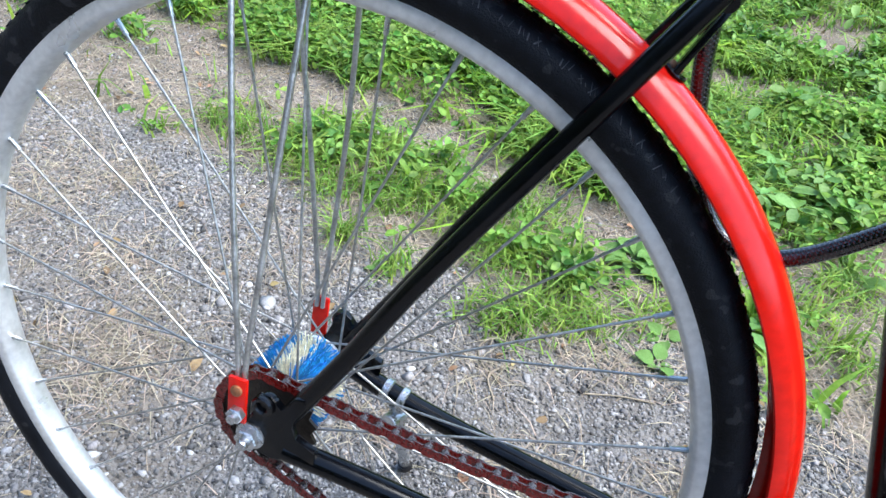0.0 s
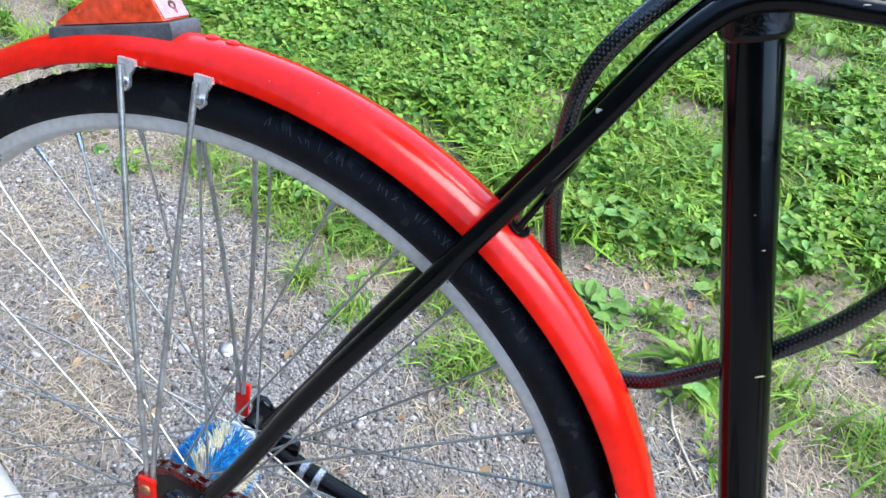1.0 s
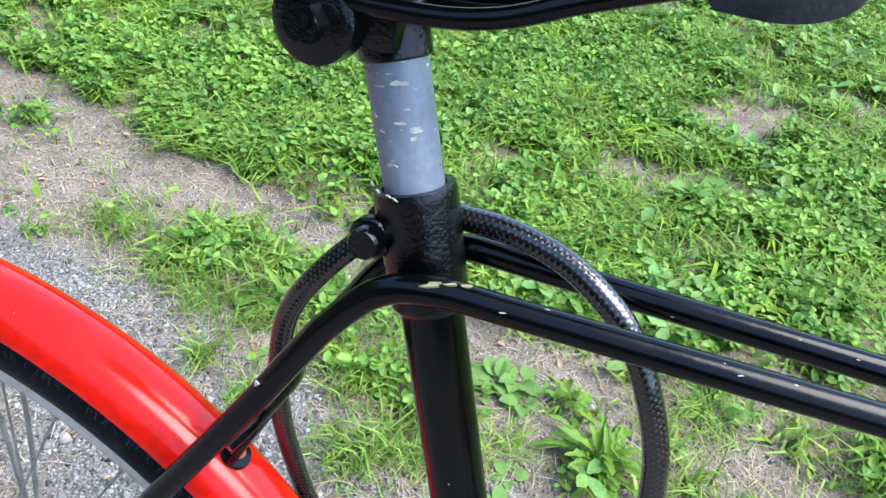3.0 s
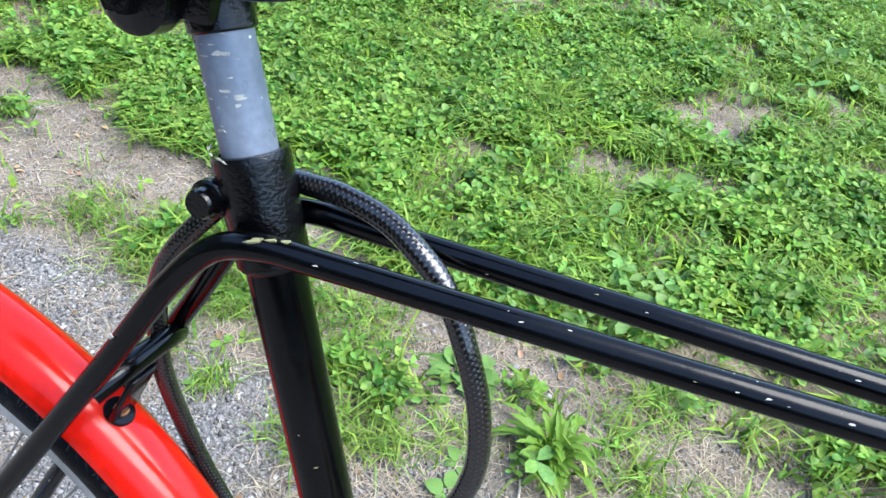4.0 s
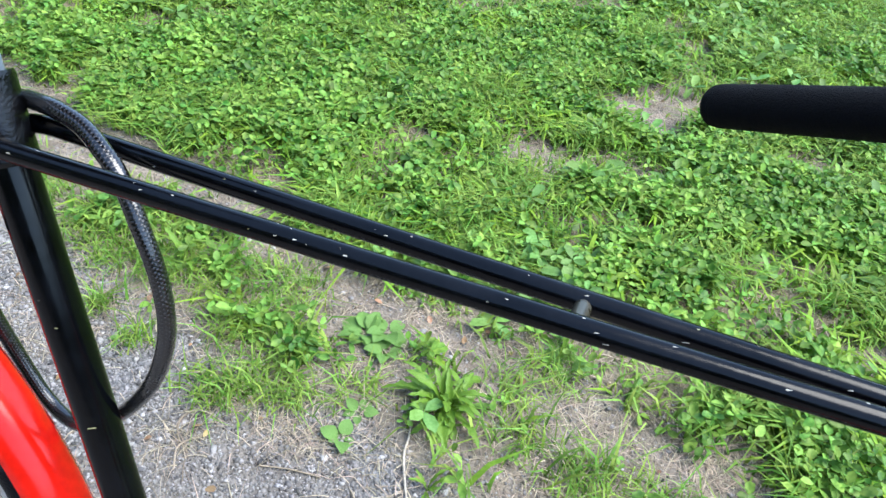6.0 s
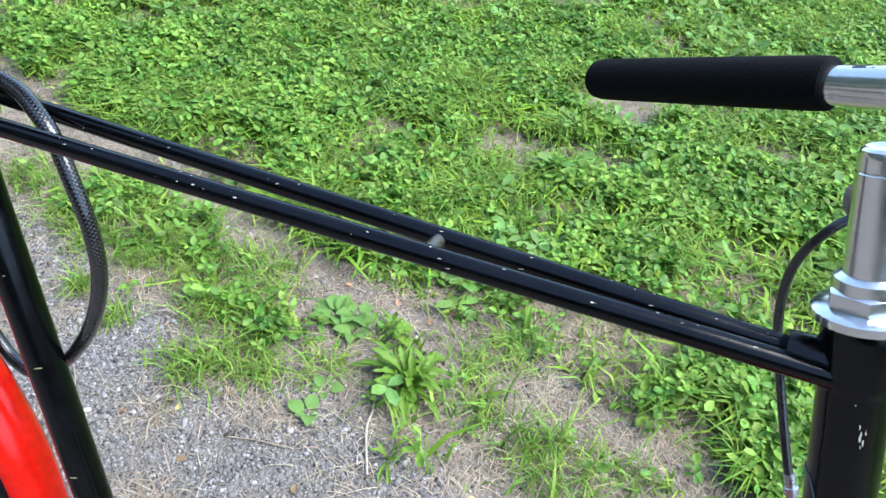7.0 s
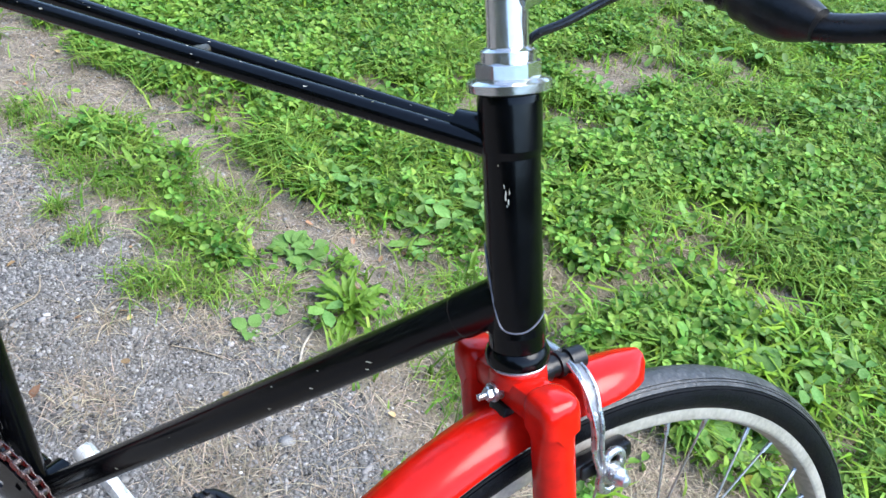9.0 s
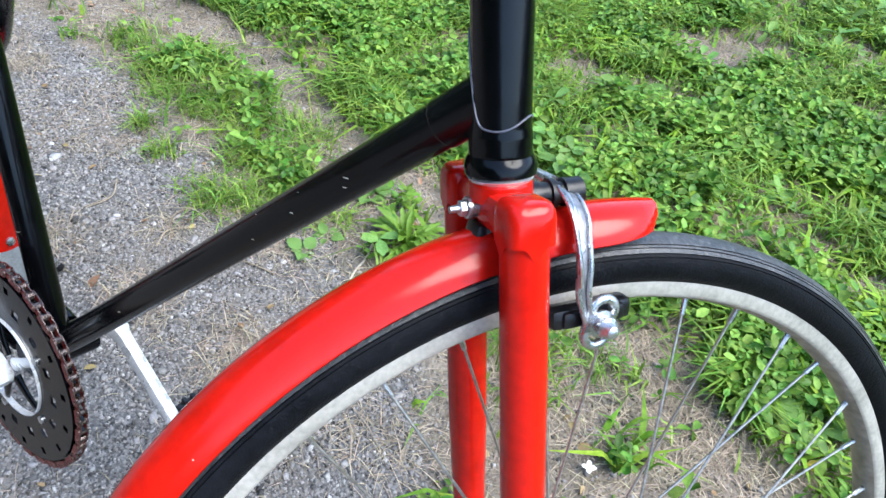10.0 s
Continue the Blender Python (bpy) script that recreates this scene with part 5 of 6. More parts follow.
def loop_at(s):
    s %= acc[-1]
    i = int(np.searchsorted(acc, s, side="right") - 1)
    i = min(i, len(loop) - 2)
    return loop[i].lerp(loop[i + 1], (s - acc[i]) / max(acc[i + 1] - acc[i], 1e-9))


def link_mesh(wide, mat):
    bm = B()
    y = 0.0042 if wide else 0.0028
    for sgn in (-1, 1):
        out = []
        for k in range(24):
            a = 2 * math.pi * k / 24
            cx = pitch / 2 if math.cos(a) >= 0 else -pitch / 2
            pinch = 0.0041 if abs(math.cos(a)) > 0.25 else 0.0033
            out.append((cx * (0.35 if abs(math.cos(a)) < 0.26 else 1) + pinch * math.cos(a), pinch * math.sin(a)))
        slab(bm, out, sgn * y - 0.0005, sgn * y + 0.0005)
    for e in (-1, 1):
        stack(bm, (e * pitch / 2, -y - (0.0010 if wide else 0), 0), (0, 1, 0), [(0, 0.0019 if wide else 0.0036), (2 * y + (0.002 if wide else 0), 0.0019 if wide else 0.0036)], 8)
    me = mesh_of("chain_link", bm, mat)
    me.materials.append(LINKSTEEL)
    for f in me.polygons:
        if abs(f.normal.y) < 0.5:
            f.material_index = 1
    return me


chain_root = None
outer_me, inner_me = link_mesh(True, RED_CHAIN), link_mesh(False, RED_CHAIN)
for i in range(count):
    a, b = loop_at((i - 0.5) * pitch + 0.004), loop_at((i + 0.5) * pitch + 0.004)
    mid, d = (a + b) / 2, b - a
    m = Matrix.Translation((mid.x, CL, mid.z)) @ Matrix.Rotation(-math.atan2(d.z, d.x), 4, "Y")
    me = outer_me if i % 2 else inner_me
    if chain_root is None:
        first_link = m
        chain_root = tagged(piece("chain", me, m, bicycle), "red and black greasy roller chain")
    else:
        piece("chain_link", me, first_link.inverted() @ m, chain_root)
# cranks and pedals
tooth = None
for sgn, ang in ((-1, 143.8), (1, -36.2)):
    d = Vector((math.cos(radians(ang)), 0, math.sin(radians(ang))))
    y = 0.066 * sgn
    bm = B()
    end = BB + d * 0.168
    sweep(bm, [BB + Vector((0, y - sgn * 0.002, 0)) - d * 0.016, BB + Vector((0, y - sgn * 0.002, 0)) - d * 0.010, BB + Vector((0, y - sgn * 0.001, 0)) + d * 0.012, BB + Vector((0, y, 0)) + d * 0.022, end + Vector((0, y + sgn * 0.003, 0)), end + d * 0.012 + Vector((0, y + sgn * 0.003, 0))],
          [0.010, 0.0145, 0.0150, 0.0112, 0.0104, 0.007], 8, oval=0.8, up=Vector((0, 1, 0)).cross(d))
    arm = part("crank_arm", bm, CRANK, bicycle, "silver alloy crank arm")
    bm = B()
    stack(bm, BB + Vector((0, y - sgn * 0.001, 0)), (0, sgn, 0), [(0, 0.011), (0.004, 0.011), (0.005, 0.007)], 20)
    part("crank_bolt_cap", bm, PLASTIC, arm)
    pc = end + Vector((0, sgn * 0.128, 0))
    bm = B()
    rod(bm, end + Vector((0, sgn * 0.07, 0)), pc + Vector((0, sgn * 0.05, 0)), 0.008, 0.007)
    pedal = part("pedal", bm, PLASTIC, bicycle, "black plastic platform pedal")
    for e in (-1, 1):
        bm = B()
        pts = [pc + Vector((e * 0.012, -0.046, 0)), pc + Vector((e * 0.044, -0.040, 0)), pc + Vector((e * 0.050, 0, 0)), pc + Vector((e * 0.044, 0.040, 0)), pc + Vector((e * 0.012, 0.046, 0))]
        sweep(bm, smooth_line(pts, 5), 0.0075, 10, oval=1.4, up=(0, 0, 1))
        cage = part("pedal_cage", bm, PLASTIC, pedal)
        if tooth is None:
            bm = B()
            box(bm, (0, 0, 0), (0.008, 0.006, 0.024), 0.0012)
            tooth = mesh_of("pedal_tooth", bm, PLASTIC)
        for k in range(7):
            piece("pedal_tooth", tooth, Matrix.Translation(pc + Vector((e * (0.046 if k in (0, 6) else 0.052), -0.036 + 0.012 * k, 0.0))), cage)
    for k in (-1, 1):
        bm = B()
        box(bm, pc + Vector((0, 0.044 * k, 0)), (0.07, 0.010, 0.020), 0.003)
        part("pedal_end", bm, PLASTIC, pedal)

# kickstand on the left chainstay
bm = B()
cs = Vector((0.13, -0.010, -0.020)).normalized()
for k in (0.066, 0.082):
    stack(bm, (k - 0.008, 0.0508 - (k - 0.074) * 0.03, -0.0200 - (k - 0.074) * 0.20), cs, [(0, 0.0102), (0.0008, 0.0112), (0.0062, 0.0112), (0.007, 0.0102)], 22)
stand = part("kickstand", bm, ZINC, bicycle, "zinc kickstand clamped to the chainstay")
bm = B()
c = math.tan(radians(LEAN))
foot_y = 0.235
foot = Vector((0.045, foot_y, -0.345 + c * foot_y + 0.008))
sweep(bm, smooth_line([(0.070, 0.053, -0.030), (0.072, 0.066, -0.062), (0.062, 0.150, -0.18), foot], 5), 0.0065, 14)
part("stand_leg", bm, ZINC, stand)
bm = B()
stack(bm, foot - Vector((0, 0.002, 0)), (0.1, 0.5, -0.8), [(0, 0.008), (0.010, 0.009), (0.012, 0.007)], 14)
part("rubber_foot", bm, PLASTIC, stand)
bm = B()
stack(bm, (0.070, 0.040, -0.046), (0.2, 1, -0.1), [(0, 0.0075), (0.001, 0.0085), (0.020, 0.0085), (0.021, 0.0075)], 18)
part("stand_pivot", bm, ZINC, stand)

# seat post and saddle
bm = B()
POST_TOP = SEAT_TOP + seat_dir * 0.060
rod(bm, SEAT_TOP - seat_dir * 0.05, POST_TOP, 0.0130, sides=32)
post = part("seat_post", bm, POST, bicycle, "scratched grey seat post")
for k in range(26):
    t = chips.uniform(0.05, 0.95)
    a = radians(chips.choice((chips.gauss(-60, 14), chips.gauss(-130, 18))))
    nrm = Vector((math.cos(a), math.sin(a), 0.3)).normalized()
    nrm = (nrm - seat_dir * nrm.dot(seat_dir)).normalized()
    chip(SEAT_TOP.lerp(POST_TOP, t) + nrm * 0.0130, nrm, chips.choice((0.0005, 0.0008, 0.0012, 0.0019)), CHIP, post)
bm = B()
stack(bm, POST_TOP - seat_dir * 0.010, seat_dir, [(0, 0.0140), (0.001, 0.0150), (0.036, 0.0150), (0.038, 0.013)], 28)
sd = part("saddle_clamp", bm, BLACK_ROUGH, bicycle, "black painted saddle clamp")
cc = POST_TOP + Vector((-0.020, 0, 0.003))
bm = B()
stack(bm, cc + Vector((0, -0.030, 0)), (0, 1, 0), [(0, 0.0135), (0.002, 0.0165), (0.012, 0.0170), (0.0125, 0.014), (0.0475, 0.014), (0.048, 0.0170), (0.058, 0.0165), (0.060, 0.0135)], 28)
box(bm, cc + Vector((0.014, 0, 0.004)), (0.03, 0.036, 0.026), 0.004)
part("clamp_body", bm, BLACK_ROUGH, sd)
bm = B()
hexnut(bm, cc + Vector((0, -0.038, 0)), (0, 1, 0), 0.0080, 0.009)
stack(bm, cc + Vector((0, -0.041, 0)), (0, 1, 0), [(0, 0.0035), (0.005, 0.0042)], 14)
part("clamp_nut", bm, BLACK_ROUGH, sd)
# saddle: rails and shell with a narrow nose
bm = B()
nosex, tailx = 0.4165, 0.150
rows = []
for i in range(61):
    t = (i / 60) ** 1.4
    x = nosex + (tailx - nosex) * t
    w = 0.016 + 0.060 * step01(np.array(t), 0.25, 0.85)
    w = float(w) * (1 - 0.35 * max(0, (t - 0.93) / 0.07))
    topz = 0.618 + 0.030 * t + 0.006 * math.cos(t * 7)
    depth = topz - (0.5885 + (0.003 if t > 0.17 else 0) + 0.075 * max(0.0, min(t, 0.55) - 0.17))
    if t < 0.11:
        k = math.sqrt(max(0.0, 1 - (1 - t / 0.11) ** 2))
        topz, depth, w = topz - 0.011 * (1 - k), depth * (0.30 + 0.70 * k), w * (0.30 + 0.70 * k)
    row = []
    for k in range(15):
        a = math.pi * k / 14
        row.append(bm.verts.new((x, -w * math.cos(a), topz - depth * (1 - math.sin(a) ** 0.55))))
    rows.append(row)
for a, b in zip(rows, rows[1:]):
    for k in range(14):
        bm.faces.new((a[k], a[k + 1], b[k + 1], b[k]))
bm.faces.new(rows[0])
bm.faces.new(rows[-1][::-1])
bmesh.ops.solidify(bm, geom=list(bm.faces), thickness=0.004)
part("saddle", bm, SADDLE, sd, "black saddle with a narrow nose")
for sgn in (-1, 1):
    bm = B()
    sweep(bm, smooth_line([(0.406, sgn * 0.006, 0.600), (0.374, sgn * 0.014, 0.596), (0.339, sgn * 0.020, 0.5840), (0.310, sgn * 0.0215, 0.5720), (0.279, sgn * 0.022, 0.5670), (0.230, sgn * 0.022, 0.5670), (0.200, sgn * 0.030, 0.579), (0.167, sgn * 0.045, 0.609)], 6), 0.0038, 14)
    part("saddle_rail", bm, BLACK, sd, "scratched black saddle rail")

# front end
bm = B()
stack(bm, on_head(0.3555), HEAD_AXIS, [(0, 0.0172), (0.002, 0.0186), (0.0035, 0.0170)], 40)
turned(bm)
part("lower_race", bm, ALLOY, bicycle, "bright lower headset race")
bm = B()
stack(bm, on_head(0.3585), HEAD_AXIS, [(0, 0.0180), (0.001, 0.0200), (0.006, 0.0203), (0.009, 0.0190), (0.011, 0.0178)], 40)
part("lower_cup", bm, BLACK, bicycle)
bm = B()
rings, sides = [], 72
for d, r, tooth in ((0, 0.0205, 0), (0.0012, 0.0225, 0.0004), (0.0055, 0.0228, 0.0004), (0.0068, 0.0208, 0), (0.0080, 0.0150, 0)):
    c0 = on_head(0.5158) + HEAD_AXIS * d
    u = Vector((0, 1, 0))
    v = HEAD_AXIS.cross(u)
    rings.append([bm.verts.new(c0 + u * ((r + (tooth if k % 2 else 0)) * math.cos(2 * math.pi * k / sides)) + v * ((r + (tooth if k % 2 else 0)) * math.sin(2 * math.pi * k / sides))) for k in range(sides)])
for a, b in zip(rings, rings[1:]):
    for k in range(sides):
        bm.faces.new((a[k], a[(k + 1) % sides], b[(k + 1) % sides], b[k]))
bm.faces.new(rings[0][::-1])
bm.faces.new(rings[-1])
part("headset_cup", bm, CHROME, bicycle, "knurled silver headset cup")
bm = B()
stack(bm, on_head(0.5225), HEAD_AXIS, [(0, 0.0165), (0.0008, 0.0176), (0.0080, 0.0176), (0.0092, 0.0158)], 6)
stack(bm, on_head(0.5305), HEAD_AXIS, [(0, 0.0150), (0.0060, 0.0150), (0.0070, 0.0132), (0.0078, 0.0120)], 32)
turned(bm)
part("headset_locknut", bm, CHROME, bicycle, "silver headset locknut")
bm = B()
stack(bm, on_head(0.520), HEAD_AXIS, [(0, 0.0113), (0.0655, 0.0113), (0.0659, 0.0109), (0.0664, 0.0109), (0.0668, 0.0113), (0.0730, 0.0111), (0.0752, 0.0102), (0.0762, 0.0084), (0.0752, 0.0060), (0.0745, 0.0030)], 36)
turned(bm)
stem = part("quill_stem", bm, CHROME, bicycle, "shiny silver quill stem")
bm = B()
BAR = Vector((0.9455, 0, 0.6268))
sweep(bm, [on_head(0.570) + Vector((0.001, 0, -0.004)), on_head(0.570) + Vector((0.010, 0, 0.002)), on_head(0.570) + Vector((0.026, 0, 0.0125)), BAR - Vector((0.016, 0, 0.0105))], [0.0160, 0.0150, 0.0132, 0.0122], 28)
turned(bm)
part("stem_extension", bm, CHROME, stem)
bm = B()
rod(bm, BAR - Vector((0, 0.021, 0)), BAR + Vector((0, 0.021, 0)), 0.0168, sides=36)
turned(bm)
part("bar_clamp", bm, CHROME, stem)
bm = B()
stack(bm, BAR + Vector((-0.006, 0.006, -0.024)), (0.3, 0, 1), [(0, 0.004), (0.004, 0.0048), (0.010, 0.0048)], 6)
turned(bm)
part("clamp_bolt", bm, ZINC, stem)
bm = B()
sweep(bm, [(BAR.x, y, BAR.z + z) for y, z in ((-0.262, -0.012), (-0.09, -0.002), (-0.022, 0), (0.022, 0), (0.09, -0.002), (0.262, -0.012))], [0.0111, 0.0114, 0.0127, 0.0127, 0.0114, 0.0111], 28, up=(0, 0, 1))
turned(bm)
bar = part("handlebar", bm, CHROME, bicycle, "straight shiny handlebar, turned aside")
for sgn in (-1, 1):
    bm = B()
    stack(bm, (BAR.x, sgn * 0.0840, BAR.z - 0.001), (0, sgn, -0.055), [(0, 0.0142), (0.0015, 0.0158), (0.010, 0.0163), (0.060, 0.0162), (0.145, 0.0158), (0.179, 0.0155), (0.186, 0.0142), (0.190, 0.0110), (0.1915, 0.005)], 36)
    if sgn < 0:
        bmesh.ops.translate(bm, vec=(0, -0.045, 0.0018), verts=bm.verts)
    turned(bm)
    part("grip", bm, FOAM, bar, "black foam grip")
# unreadable mark on the bar
bm = B()
for k, (yy, ln) in enumerate(((0.068, 0.008), (0.060, 0.005), (0.0545, 0.003))):
    for j in range(3):
        a = radians(112 + 6 * j)
        c0 = Vector((BAR.x + 0.01205 * math.cos(a), yy, BAR.z - 0.0015 + 0.01205 * math.sin(a)))
        box(bm, c0, (0.0008, ln * (0.6 if j == 1 else 1), 0.0004), 0, Euler((0, -a + math.pi / 2, 0)))
turned(bm)
part("bar_mark", bm, PLASTIC, bar, "small dark mark")
bm = B()
for k in range(4):
    c0 = on_head(0.582).lerp(BAR, 0.62 + 0.05 * k) + Vector((0.004, -0.0119, 0.001))
    box(bm, c0, (0.0045, 0.0006, 0.0075), 0.0002, Euler((0, radians(20), 0)))
turned(bm)
part("stem_mark", bm, PLASTIC, stem, "dark worn mark bars")
# brake lever below the right of the bar
bm = B()
lathe(bm, (BAR.x, -0.062, BAR.z - 0.003), [(0.0116, -0.012), (0.0155, -0.012), (0.0168, -0.006), (0.0168, 0.006), (0.0155, 0.012), (0.0116, 0.012)], steps=36)
lever = turned(bm)
lever = part("brake_lever", bm, PLASTIC, bar, "black brake lever with silver adjuster")
bm = B()
sweep(bm, smooth_line([(0.948, -0.074, 0.630), (0.953, -0.074, 0.615), (0.958, -0.076, 0.601), (0.963, -0.084, 0.589)], 5), [0.0135] * 5 + [0.0130, 0.0118, 0.0105, 0.0098, 0.0095, 0.0098, 0.0105, 0.0112, 0.0115, 0.0115, 0.010], 16, oval=0.8)
sweep(bm, smooth_line([(0.960, -0.050, 0.5945), (0.962, -0.066, 0.592), (0.965, -0.088, 0.586), (0.969, -0.112, 0.580)], 5), [0.0068] * 3 + [0.0085] * 3 + [0.0110] * 3 + [0.0128] * 4 + [0.0115, 0.010, 0.008], 16)
bmesh.ops.translate(bm, vec=(0, 0.013, -0.007), verts=bm.verts)
turned(bm)
part("lever_body", bm, PLASTIC, lever)
bm = B()
sweep(bm, smooth_line([(0.966, -0.094, 0.584), (0.974, -0.115, 0.580), (0.985, -0.15, 0.584), (0.986, -0.20, 0.589), (0.984, -0.245, 0.592)], 6), 0.0052, 14, oval=1.5)
bmesh.ops.translate(bm, vec=(0, 0.013, -0.007), verts=bm.verts)
turned(bm)
part("lever_blade", bm, PLASTIC, lever)
bm = B()
stack(bm, (0.9545, -0.0515, 0.6110), (-0.6, 0.35, 0.3), [(-0.004, 0.0060), (0.003, 0.0060), (0.004, 0.0048), (0.004, 0.0025), (0.002, 0.0022)], 16)
turned(bm)
part("lever_screw", bm, ZINC, lever, "silver clamp screw")
bm = B()
stack(bm, (0.9480, -0.0730, 0.6055), (-0.6, -0.2, 0.4), [(-0.004, 0.0048), (0.003, 0.0048), (0.004, 0.0030)], 14)
turned(bm)
part("lever_pivot", bm, ZINC, lever, "silver lever pivot")
bm = B()
ax = Vector((-0.04, 0.98, 0.12))
stack(bm, (0.9602, -0.0505, 0.5945), ax, [(0, 0.0058), (0.003, 0.0064), (0.004, 0.0058), (0.006, 0.0064), (0.009, 0.0064), (0.0095, 0.0048), (0.016, 0.0048), (0.0165, 0.0040), (0.020, 0.0038)], 20)
bmesh.ops.translate(bm, vec=(0, 0.013, -0.007), verts=bm.verts)
turned(bm)
part("barrel_adjuster", bm, ALLOY, lever, "silver knurled cable adjuster")
# brake cable: from the lever round behind the stem and down to the caliper
bm = B()
sweep(bm, smooth_line([(0.9585, -0.018, 0.5900), (0.9508, 0.0, 0.5880), (0.9420, 0.018, 0.5800), (0.9225, 0.031, 0.5620), (0.9080, 0.044, 0.5480), (0.9105, 0.0600, 0.5227), (0.9187, 0.0650, 0.490), (0.9320, 0.0620, 0.4535), (0.9430, 0.0505, 0.4034), (0.9470, 0.0465, 0.3890)], 8), 0.0028, 12)
turned(bm)
part("brake_cable", bm, HOUSING, bar, "black brake cable")
bm = B()
stack(bm, (0.9455, 0.0475, 0.394), (0.2, -0.2, -0.87), [(0, 0.0036), (0.008, 0.0036), (0.0085, 0.0046), (0.013, 0.0046), (0.0135, 0.003), (0.022, 0.003)], 16)
turned(bm)
part("cable_ferrule", bm, ZINC, bar)

# fork
bm = B()
CR = on_head(0.338)
q = Vector((0, 0, 1)).rotation_difference(HEAD_AXIS).to_matrix().to_4x4()
box(bm, (-0.0025, 0, 0.004), (0.024, 0.070, 0.022), 0.006)
stack(bm, (0, 0, 0.008), (0, 0, 1), [(0, 0.0185), (0.009, 0.0180), (0.0115, 0.0165)], 32)
bmesh.ops.transform(bm, matrix=Matrix.Translation(CR) @ q, verts=bm.verts)
turned(bm)
fork = part("fork", bm, RED, bicycle, "glossy red fork crown with rounded shoulders")
for sgn in (-1, 1):
    bm = B()
    # a rounded square cap whose lower edge runs out into points
    rows, sides = [], 64
    for z, k in ((0.0185, 0.0), (0.0185, 0.62), (0.0172, 0.82), (0.0140, 0.95), (0.0095, 1.0), (0.0, 1.0), (-0.0035, 1.0), (-0.0036, 0.90)):
        row = []
        for i in range(sides):
            a = 2 * math.pi * i / sides
            c, s = math.cos(a), math.sin(a)
            e = (abs(c) ** 3.6 + abs(s) ** 3.6) ** (-1 / 3.6)
            low = max(0.0, 1 - abs(((math.degrees(a) + 45) % 90) - 45) / 24) if z < -0.003 else 0.0
            row.append(bm.verts.new((0.0140 * k * e * c * (1 - 0.06 * low) - 0.0045, sgn * 0.040 + 0.0140 * k * e * s * (1 - 0.06 * low), z - 0.009 * low)))
        rows.append(row)
    for a, b in zip(rows, rows[1:]):
        for i in range(sides):
            bm.faces.new((a[i], a[(i + 1) % sides], b[(i + 1) % sides], b[i]))
    bmesh.ops.remove_doubles(bm, verts=bm.verts, dist=0.00001)
    bmesh.ops.transform(bm, matrix=Matrix.Translation(CR) @ q, verts=bm.verts)
    turned(bm)
    part("fork_shoulder", bm, RED, fork)
    bm = B()
    top = on_head(0.335)
    pts = [top + Vector((0, sgn * 0.040, 0)), on_head(0.25) + Vector((0, sgn * 0.0415, 0)), on_head(0.17) + Vector((0, sgn * 0.043, 0)), on_head(0.10) + Vector((0.002, sgn * 0.045, 0)),
           on_head(0.05) + Vector((0.016, sgn * 0.047, 0)), Vector((WB - 0.008, sgn * 0.050, 0.012))]
    line = [p - front_side * (0.0045 * (1 - i / 30)) for i, p in enumerate(smooth_line(pts, 6))]
    n = len(line)
    rad = [0.0132 - 0.0060 * max(0, (i / n - 0.35)) / 0.65 for i in range(n)]
    sweep(bm, line, rad, 24, oval=1.0)
    turned(bm)
    part("fork_blade", bm, RED, fork, "glossy red fork blade")
    bm = B()
    slab(bm, [(WB - 0.014, 0.016), (WB + 0.004, 0.012), (WB + 0.012, 0.0), (WB + 0.006, -0.012), (WB - 0.006, -0.010), (WB - 0.016, 0.004)], sgn * 0.050 - 0.0025, sgn * 0.050 + 0.0025)
    hexnut(bm, (WB, sgn * 0.0525, 0), (0, sgn, 0), 0.0085, 0.008)
    turned(bm)
    part("fork_end", bm, ZINC, fork)
fwd = Vector((HEAD_AXIS.z, 0, -HEAD_AXIS.x))
bm = B()
CB = CR + HEAD_AXIS * 0.004
hexnut(bm, CB - fwd * 0.0245, fwd, 0.0046, 0.004)
stack(bm, CB - fwd * 0.0205, fwd, [(0, 0.0062), (0.002, 0.0062), (0.0025, 0.0056), (0.006, 0.0056)], 20)
stack(bm, CB - fwd * 0.030, fwd, [(0, 0.0022), (0.010, 0.0024)], 12)
turned(bm)
part("crown_bolt", bm, ZINC, fork, "zinc bolt and washers through the crown")
bm = B()
box(bm, (0.914, 0, 0.3240), (0.010, 0.018, 0.011), 0.003)
turned(bm)
part("guard_bracket", bm, PLASTIC, front_guard)
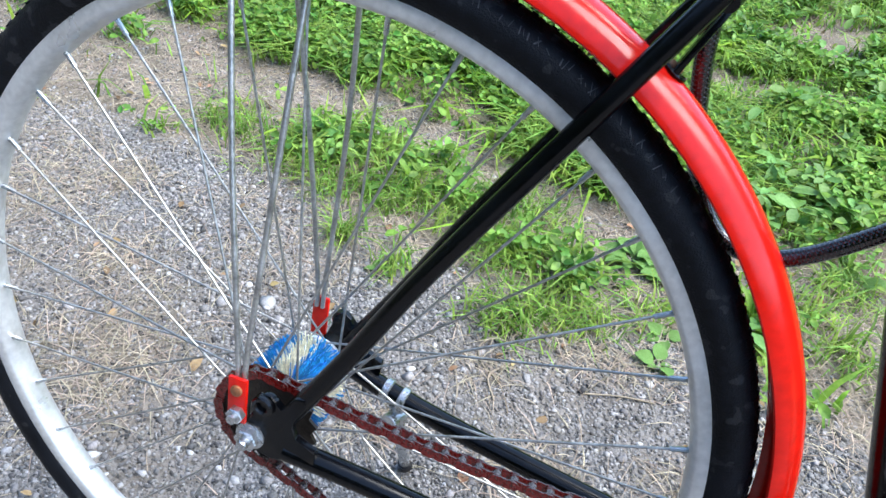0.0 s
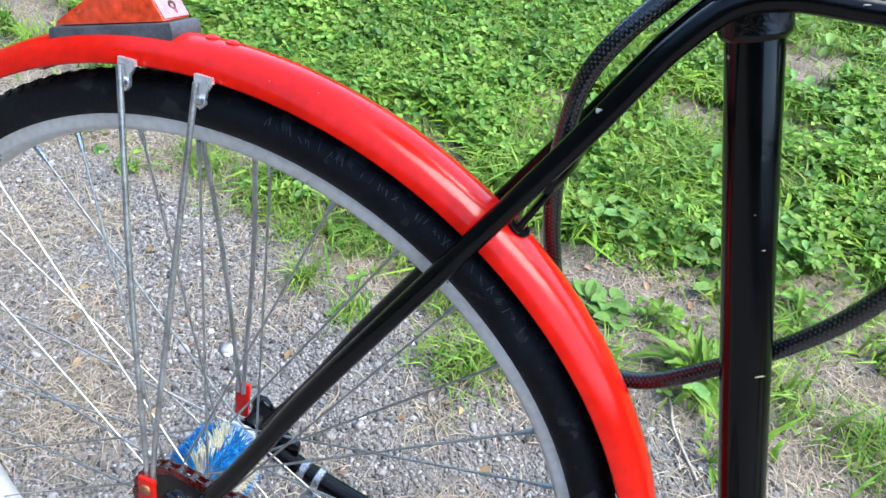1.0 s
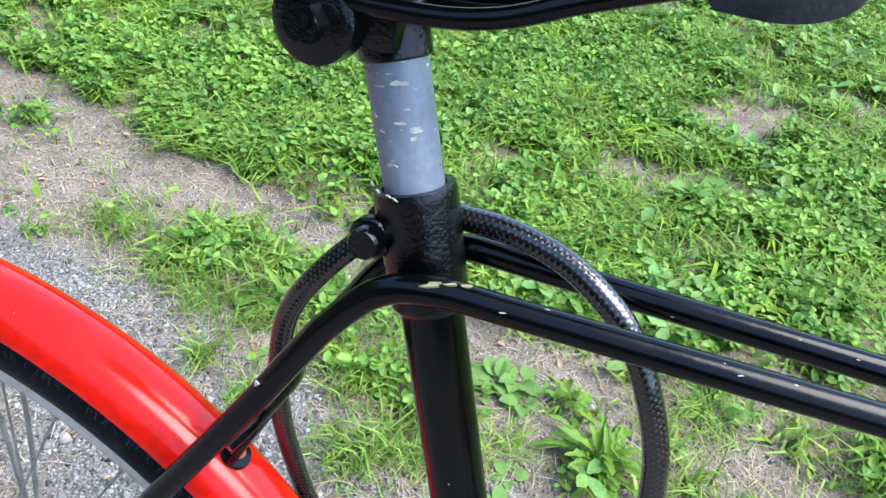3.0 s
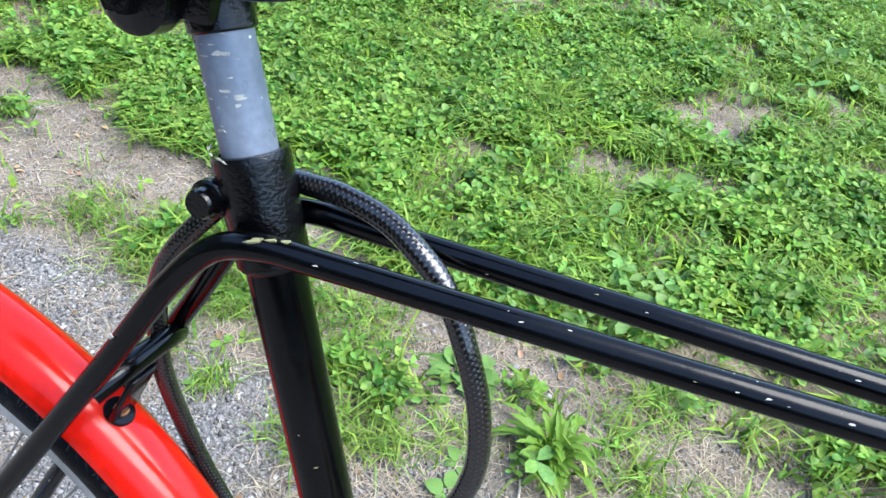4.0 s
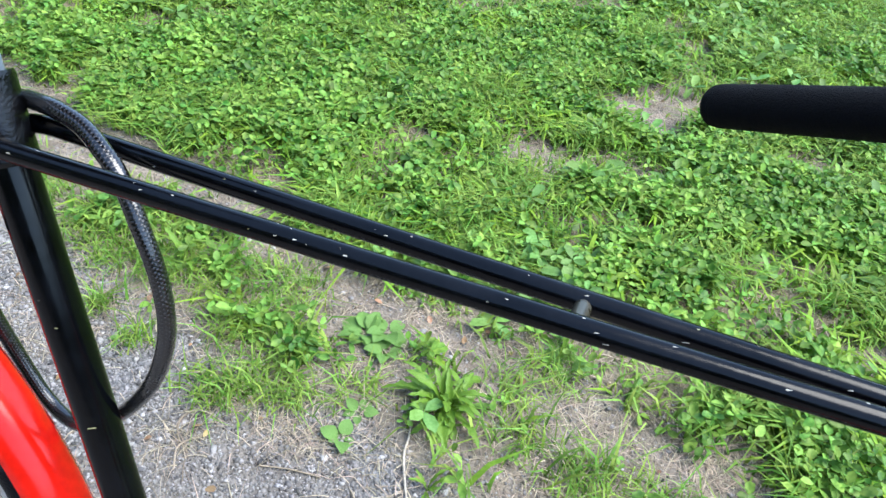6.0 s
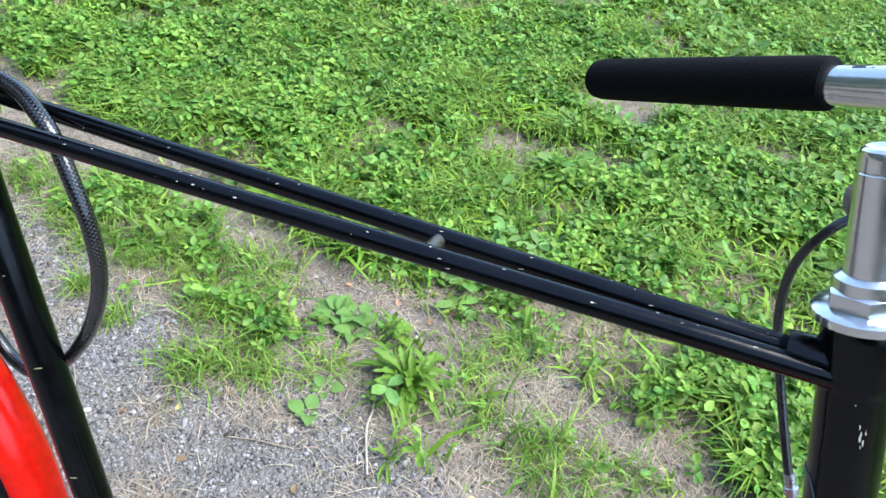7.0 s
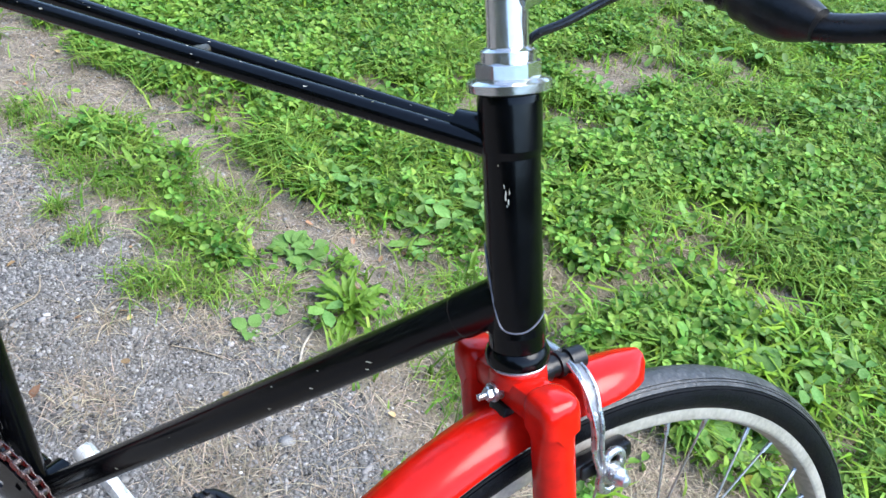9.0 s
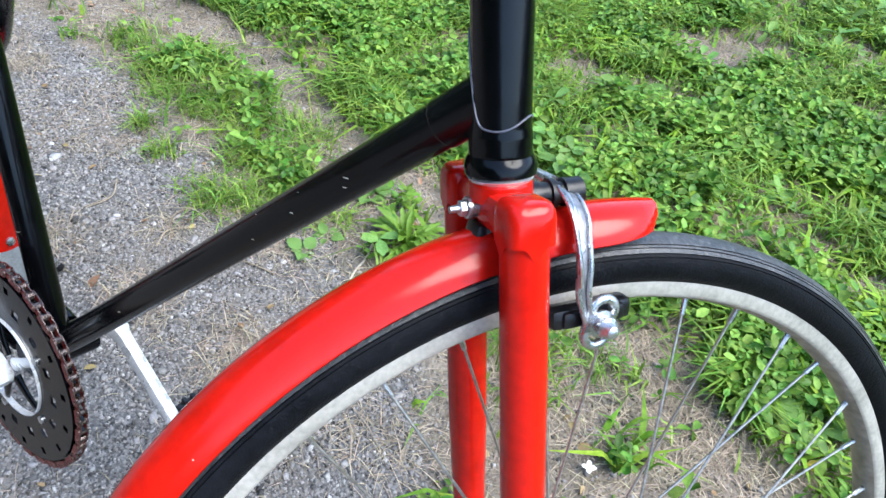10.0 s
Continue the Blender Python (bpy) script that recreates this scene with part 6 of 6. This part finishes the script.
# side-pull brake caliper on the front of the crown
PV = CR + fwd * 0.040 + HEAD_AXIS * 0.006
bm = B()
stack(bm, CR + fwd * 0.016 + HEAD_AXIS * 0.006, fwd, [(0, 0.0085), (0.006, 0.0085), (0.0065, 0.0070), (0.013, 0.0070), (0.0135, 0.0088), (0.017, 0.0088), (0.0175, 0.0065), (0.022, 0.0065), (0.0225, 0.0084), (0.034, 0.0080), (0.0355, 0.006)], 24)
turned(bm)
caliper = part("brake_caliper", bm, PLASTIC, bicycle, "side-pull front brake with worn silver arms")
for sgn, dx in ((-1, 0.0), (1, -0.007)):
    bm = B()
    o = PV + fwd * (dx - 0.006)
    pts = [o + Vector((0.005, -sgn * 0.004, 0.003)), o + Vector((0.0055, sgn * 0.004, 0.003)), o + Vector((0.0055, sgn * 0.014, 0.000)), o + Vector((0.0065, sgn * 0.023, -0.007)), o + Vector((0.007, sgn * 0.029, -0.016)), o + Vector((0.011, sgn * 0.033, -0.030)), o + Vector((0.016, sgn * 0.034, -0.048)), o + Vector((0.026, sgn * 0.034, -0.063))]
    line = smooth_line(pts, 5)
    n = len(line)
    half = [0.0036 + 0.0011 * math.sin(math.pi * min(1, i / (n * 0.9))) for i in range(n)]
    sweep(bm, line, half, 14, oval=0.26, up=(1, 0, 0))
    turned(bm)
    arm = part("caliper_arm", bm, ARM, caliper, "curved cast brake arm")
    for e in (-1, 1):
        bm = B()
        sweep(bm, [p + Vector((e * h * 0.9, sgn * 0.0012, 0)) for p, h in zip(line, half)], 0.0017, 10, up=(1, 0, 0))
        turned(bm)
        part("arm_edge", bm, ZINC, arm, "bright raised edge")
    bm = B()
    stack(bm, line[int(n * 0.62)] + Vector((-0.003, 0, 0)), (-0.3, sgn, 0), [(0, 0.0032), (0.004, 0.0030), (0.005, 0.002)], 14)
    turned(bm)
    part("spring_stud", bm, ALLOY, arm)
    bm = B()
    low = o + Vector((0.0325, sgn * 0.034, -0.062))
    ring = [low + Vector((0.0075 * math.cos(a) , 0, 0.0075 * math.sin(a) + (0.007 if math.sin(a) > 0 else -0.007))) for a in np.linspace(0, 2 * math.pi, 24, endpoint=False)]
    sweep(bm, ring, 0.0030, 10, closed=True)
    turned(bm)
    part("slot_ring", bm, ZINC, arm)
    bm = B()
    stack(bm, low + Vector((0, sgn * 0.002, 0)), (0, sgn, 0), [(0, 0.0085), (0.0015, 0.0085), (0.002, 0.0060), (0.007, 0.0060), (0.0075, 0.0066), (0.009, 0.0050), (0.013, 0.0036), (0.014, 0.002)], 16)
    turned(bm)
    part("pad_nut", bm, ZINC, arm)
    bm = B()
    pd = (low - Vector((WB, 0, 0)))
    tang = Vector((-pd.z, 0, pd.x)).normalized()
    ang = math.atan2(-tang.z, tang.x)
    box(bm, Vector((low.x, sgn * 0.0205, low.z + 0.001)), (0.052, 0.013, 0.013), 0.003, Euler((0, ang, 0)))
    box(bm, Vector((low.x, sgn * 0.0255, low.z + 0.001)), (0.040, 0.008, 0.010), 0.002, Euler((0, ang, 0)))
    turned(bm)
    part("brake_pad", bm, PLASTIC, arm, "black rubber brake pad")
bm = B()
sweep(bm, [PV + Vector((-0.006, 0.004, 0.003)), PV + Vector((-0.008, 0.030, 0.004))], [0.0045, 0.0035], 12)
turned(bm)
part("cable_arm", bm, ZINC, caliper)
bm = B()
rod(bm, (0.9495, 0.0435, 0.377), PV + Vector((-0.008, 0.029, 0.004)), 0.0009, sides=8)
turned(bm)
part("inner_wire", bm, STEEL, caliper)
bm = B()
sweep(bm, smooth_line([PV + Vector((-0.012, -0.012, 0.004)), PV + Vector((-0.010, -0.030, -0.006)), PV + Vector((-0.002, -0.0385, -0.028)), PV + Vector((0.005, -0.0375, -0.044))], 6), 0.0013, 8)
turned(bm)
part("return_spring", bm, ZINC, caliper)

# ---- lock cable hung round the seat tube ----
bm = B()
loop_pts = [(0.2780, 0.0290, 0.4715), (0.2930, 0.0240, 0.4775), (0.3090, 0.0190, 0.4805), (0.3266, 0.0148, 0.4822), (0.3506, 0.0115, 0.4785), (0.3697, 0.0060, 0.4710), (0.3855, 0.0030, 0.4590), (0.401, 0.0, 0.436), (0.414, 0.001, 0.404), (0.419, 0.003, 0.368), (0.411, 0.006, 0.330),
            (0.390, 0.013, 0.290), (0.352, 0.026, 0.242), (0.308, 0.0340, 0.206), (0.270, 0.0410, 0.206), (0.243, 0.0390, 0.244), (0.229, 0.0310, 0.288), (0.2215, 0.0220, 0.332), (0.2205, 0.0180, 0.372), (0.2250, 0.0165, 0.403), (0.240, 0.0185, 0.431), (0.262, 0.0265, 0.458)]
sweep(bm, smooth_line(loop_pts, 8, True), 0.0059, 18, closed=True)
lock = part("cable_lock", bm, CABLE, None)
lock.matrix_world = bicycle.matrix_world.copy()
tagged(lock, "dark braided cable lock looped round the seat tube", "bike lock")
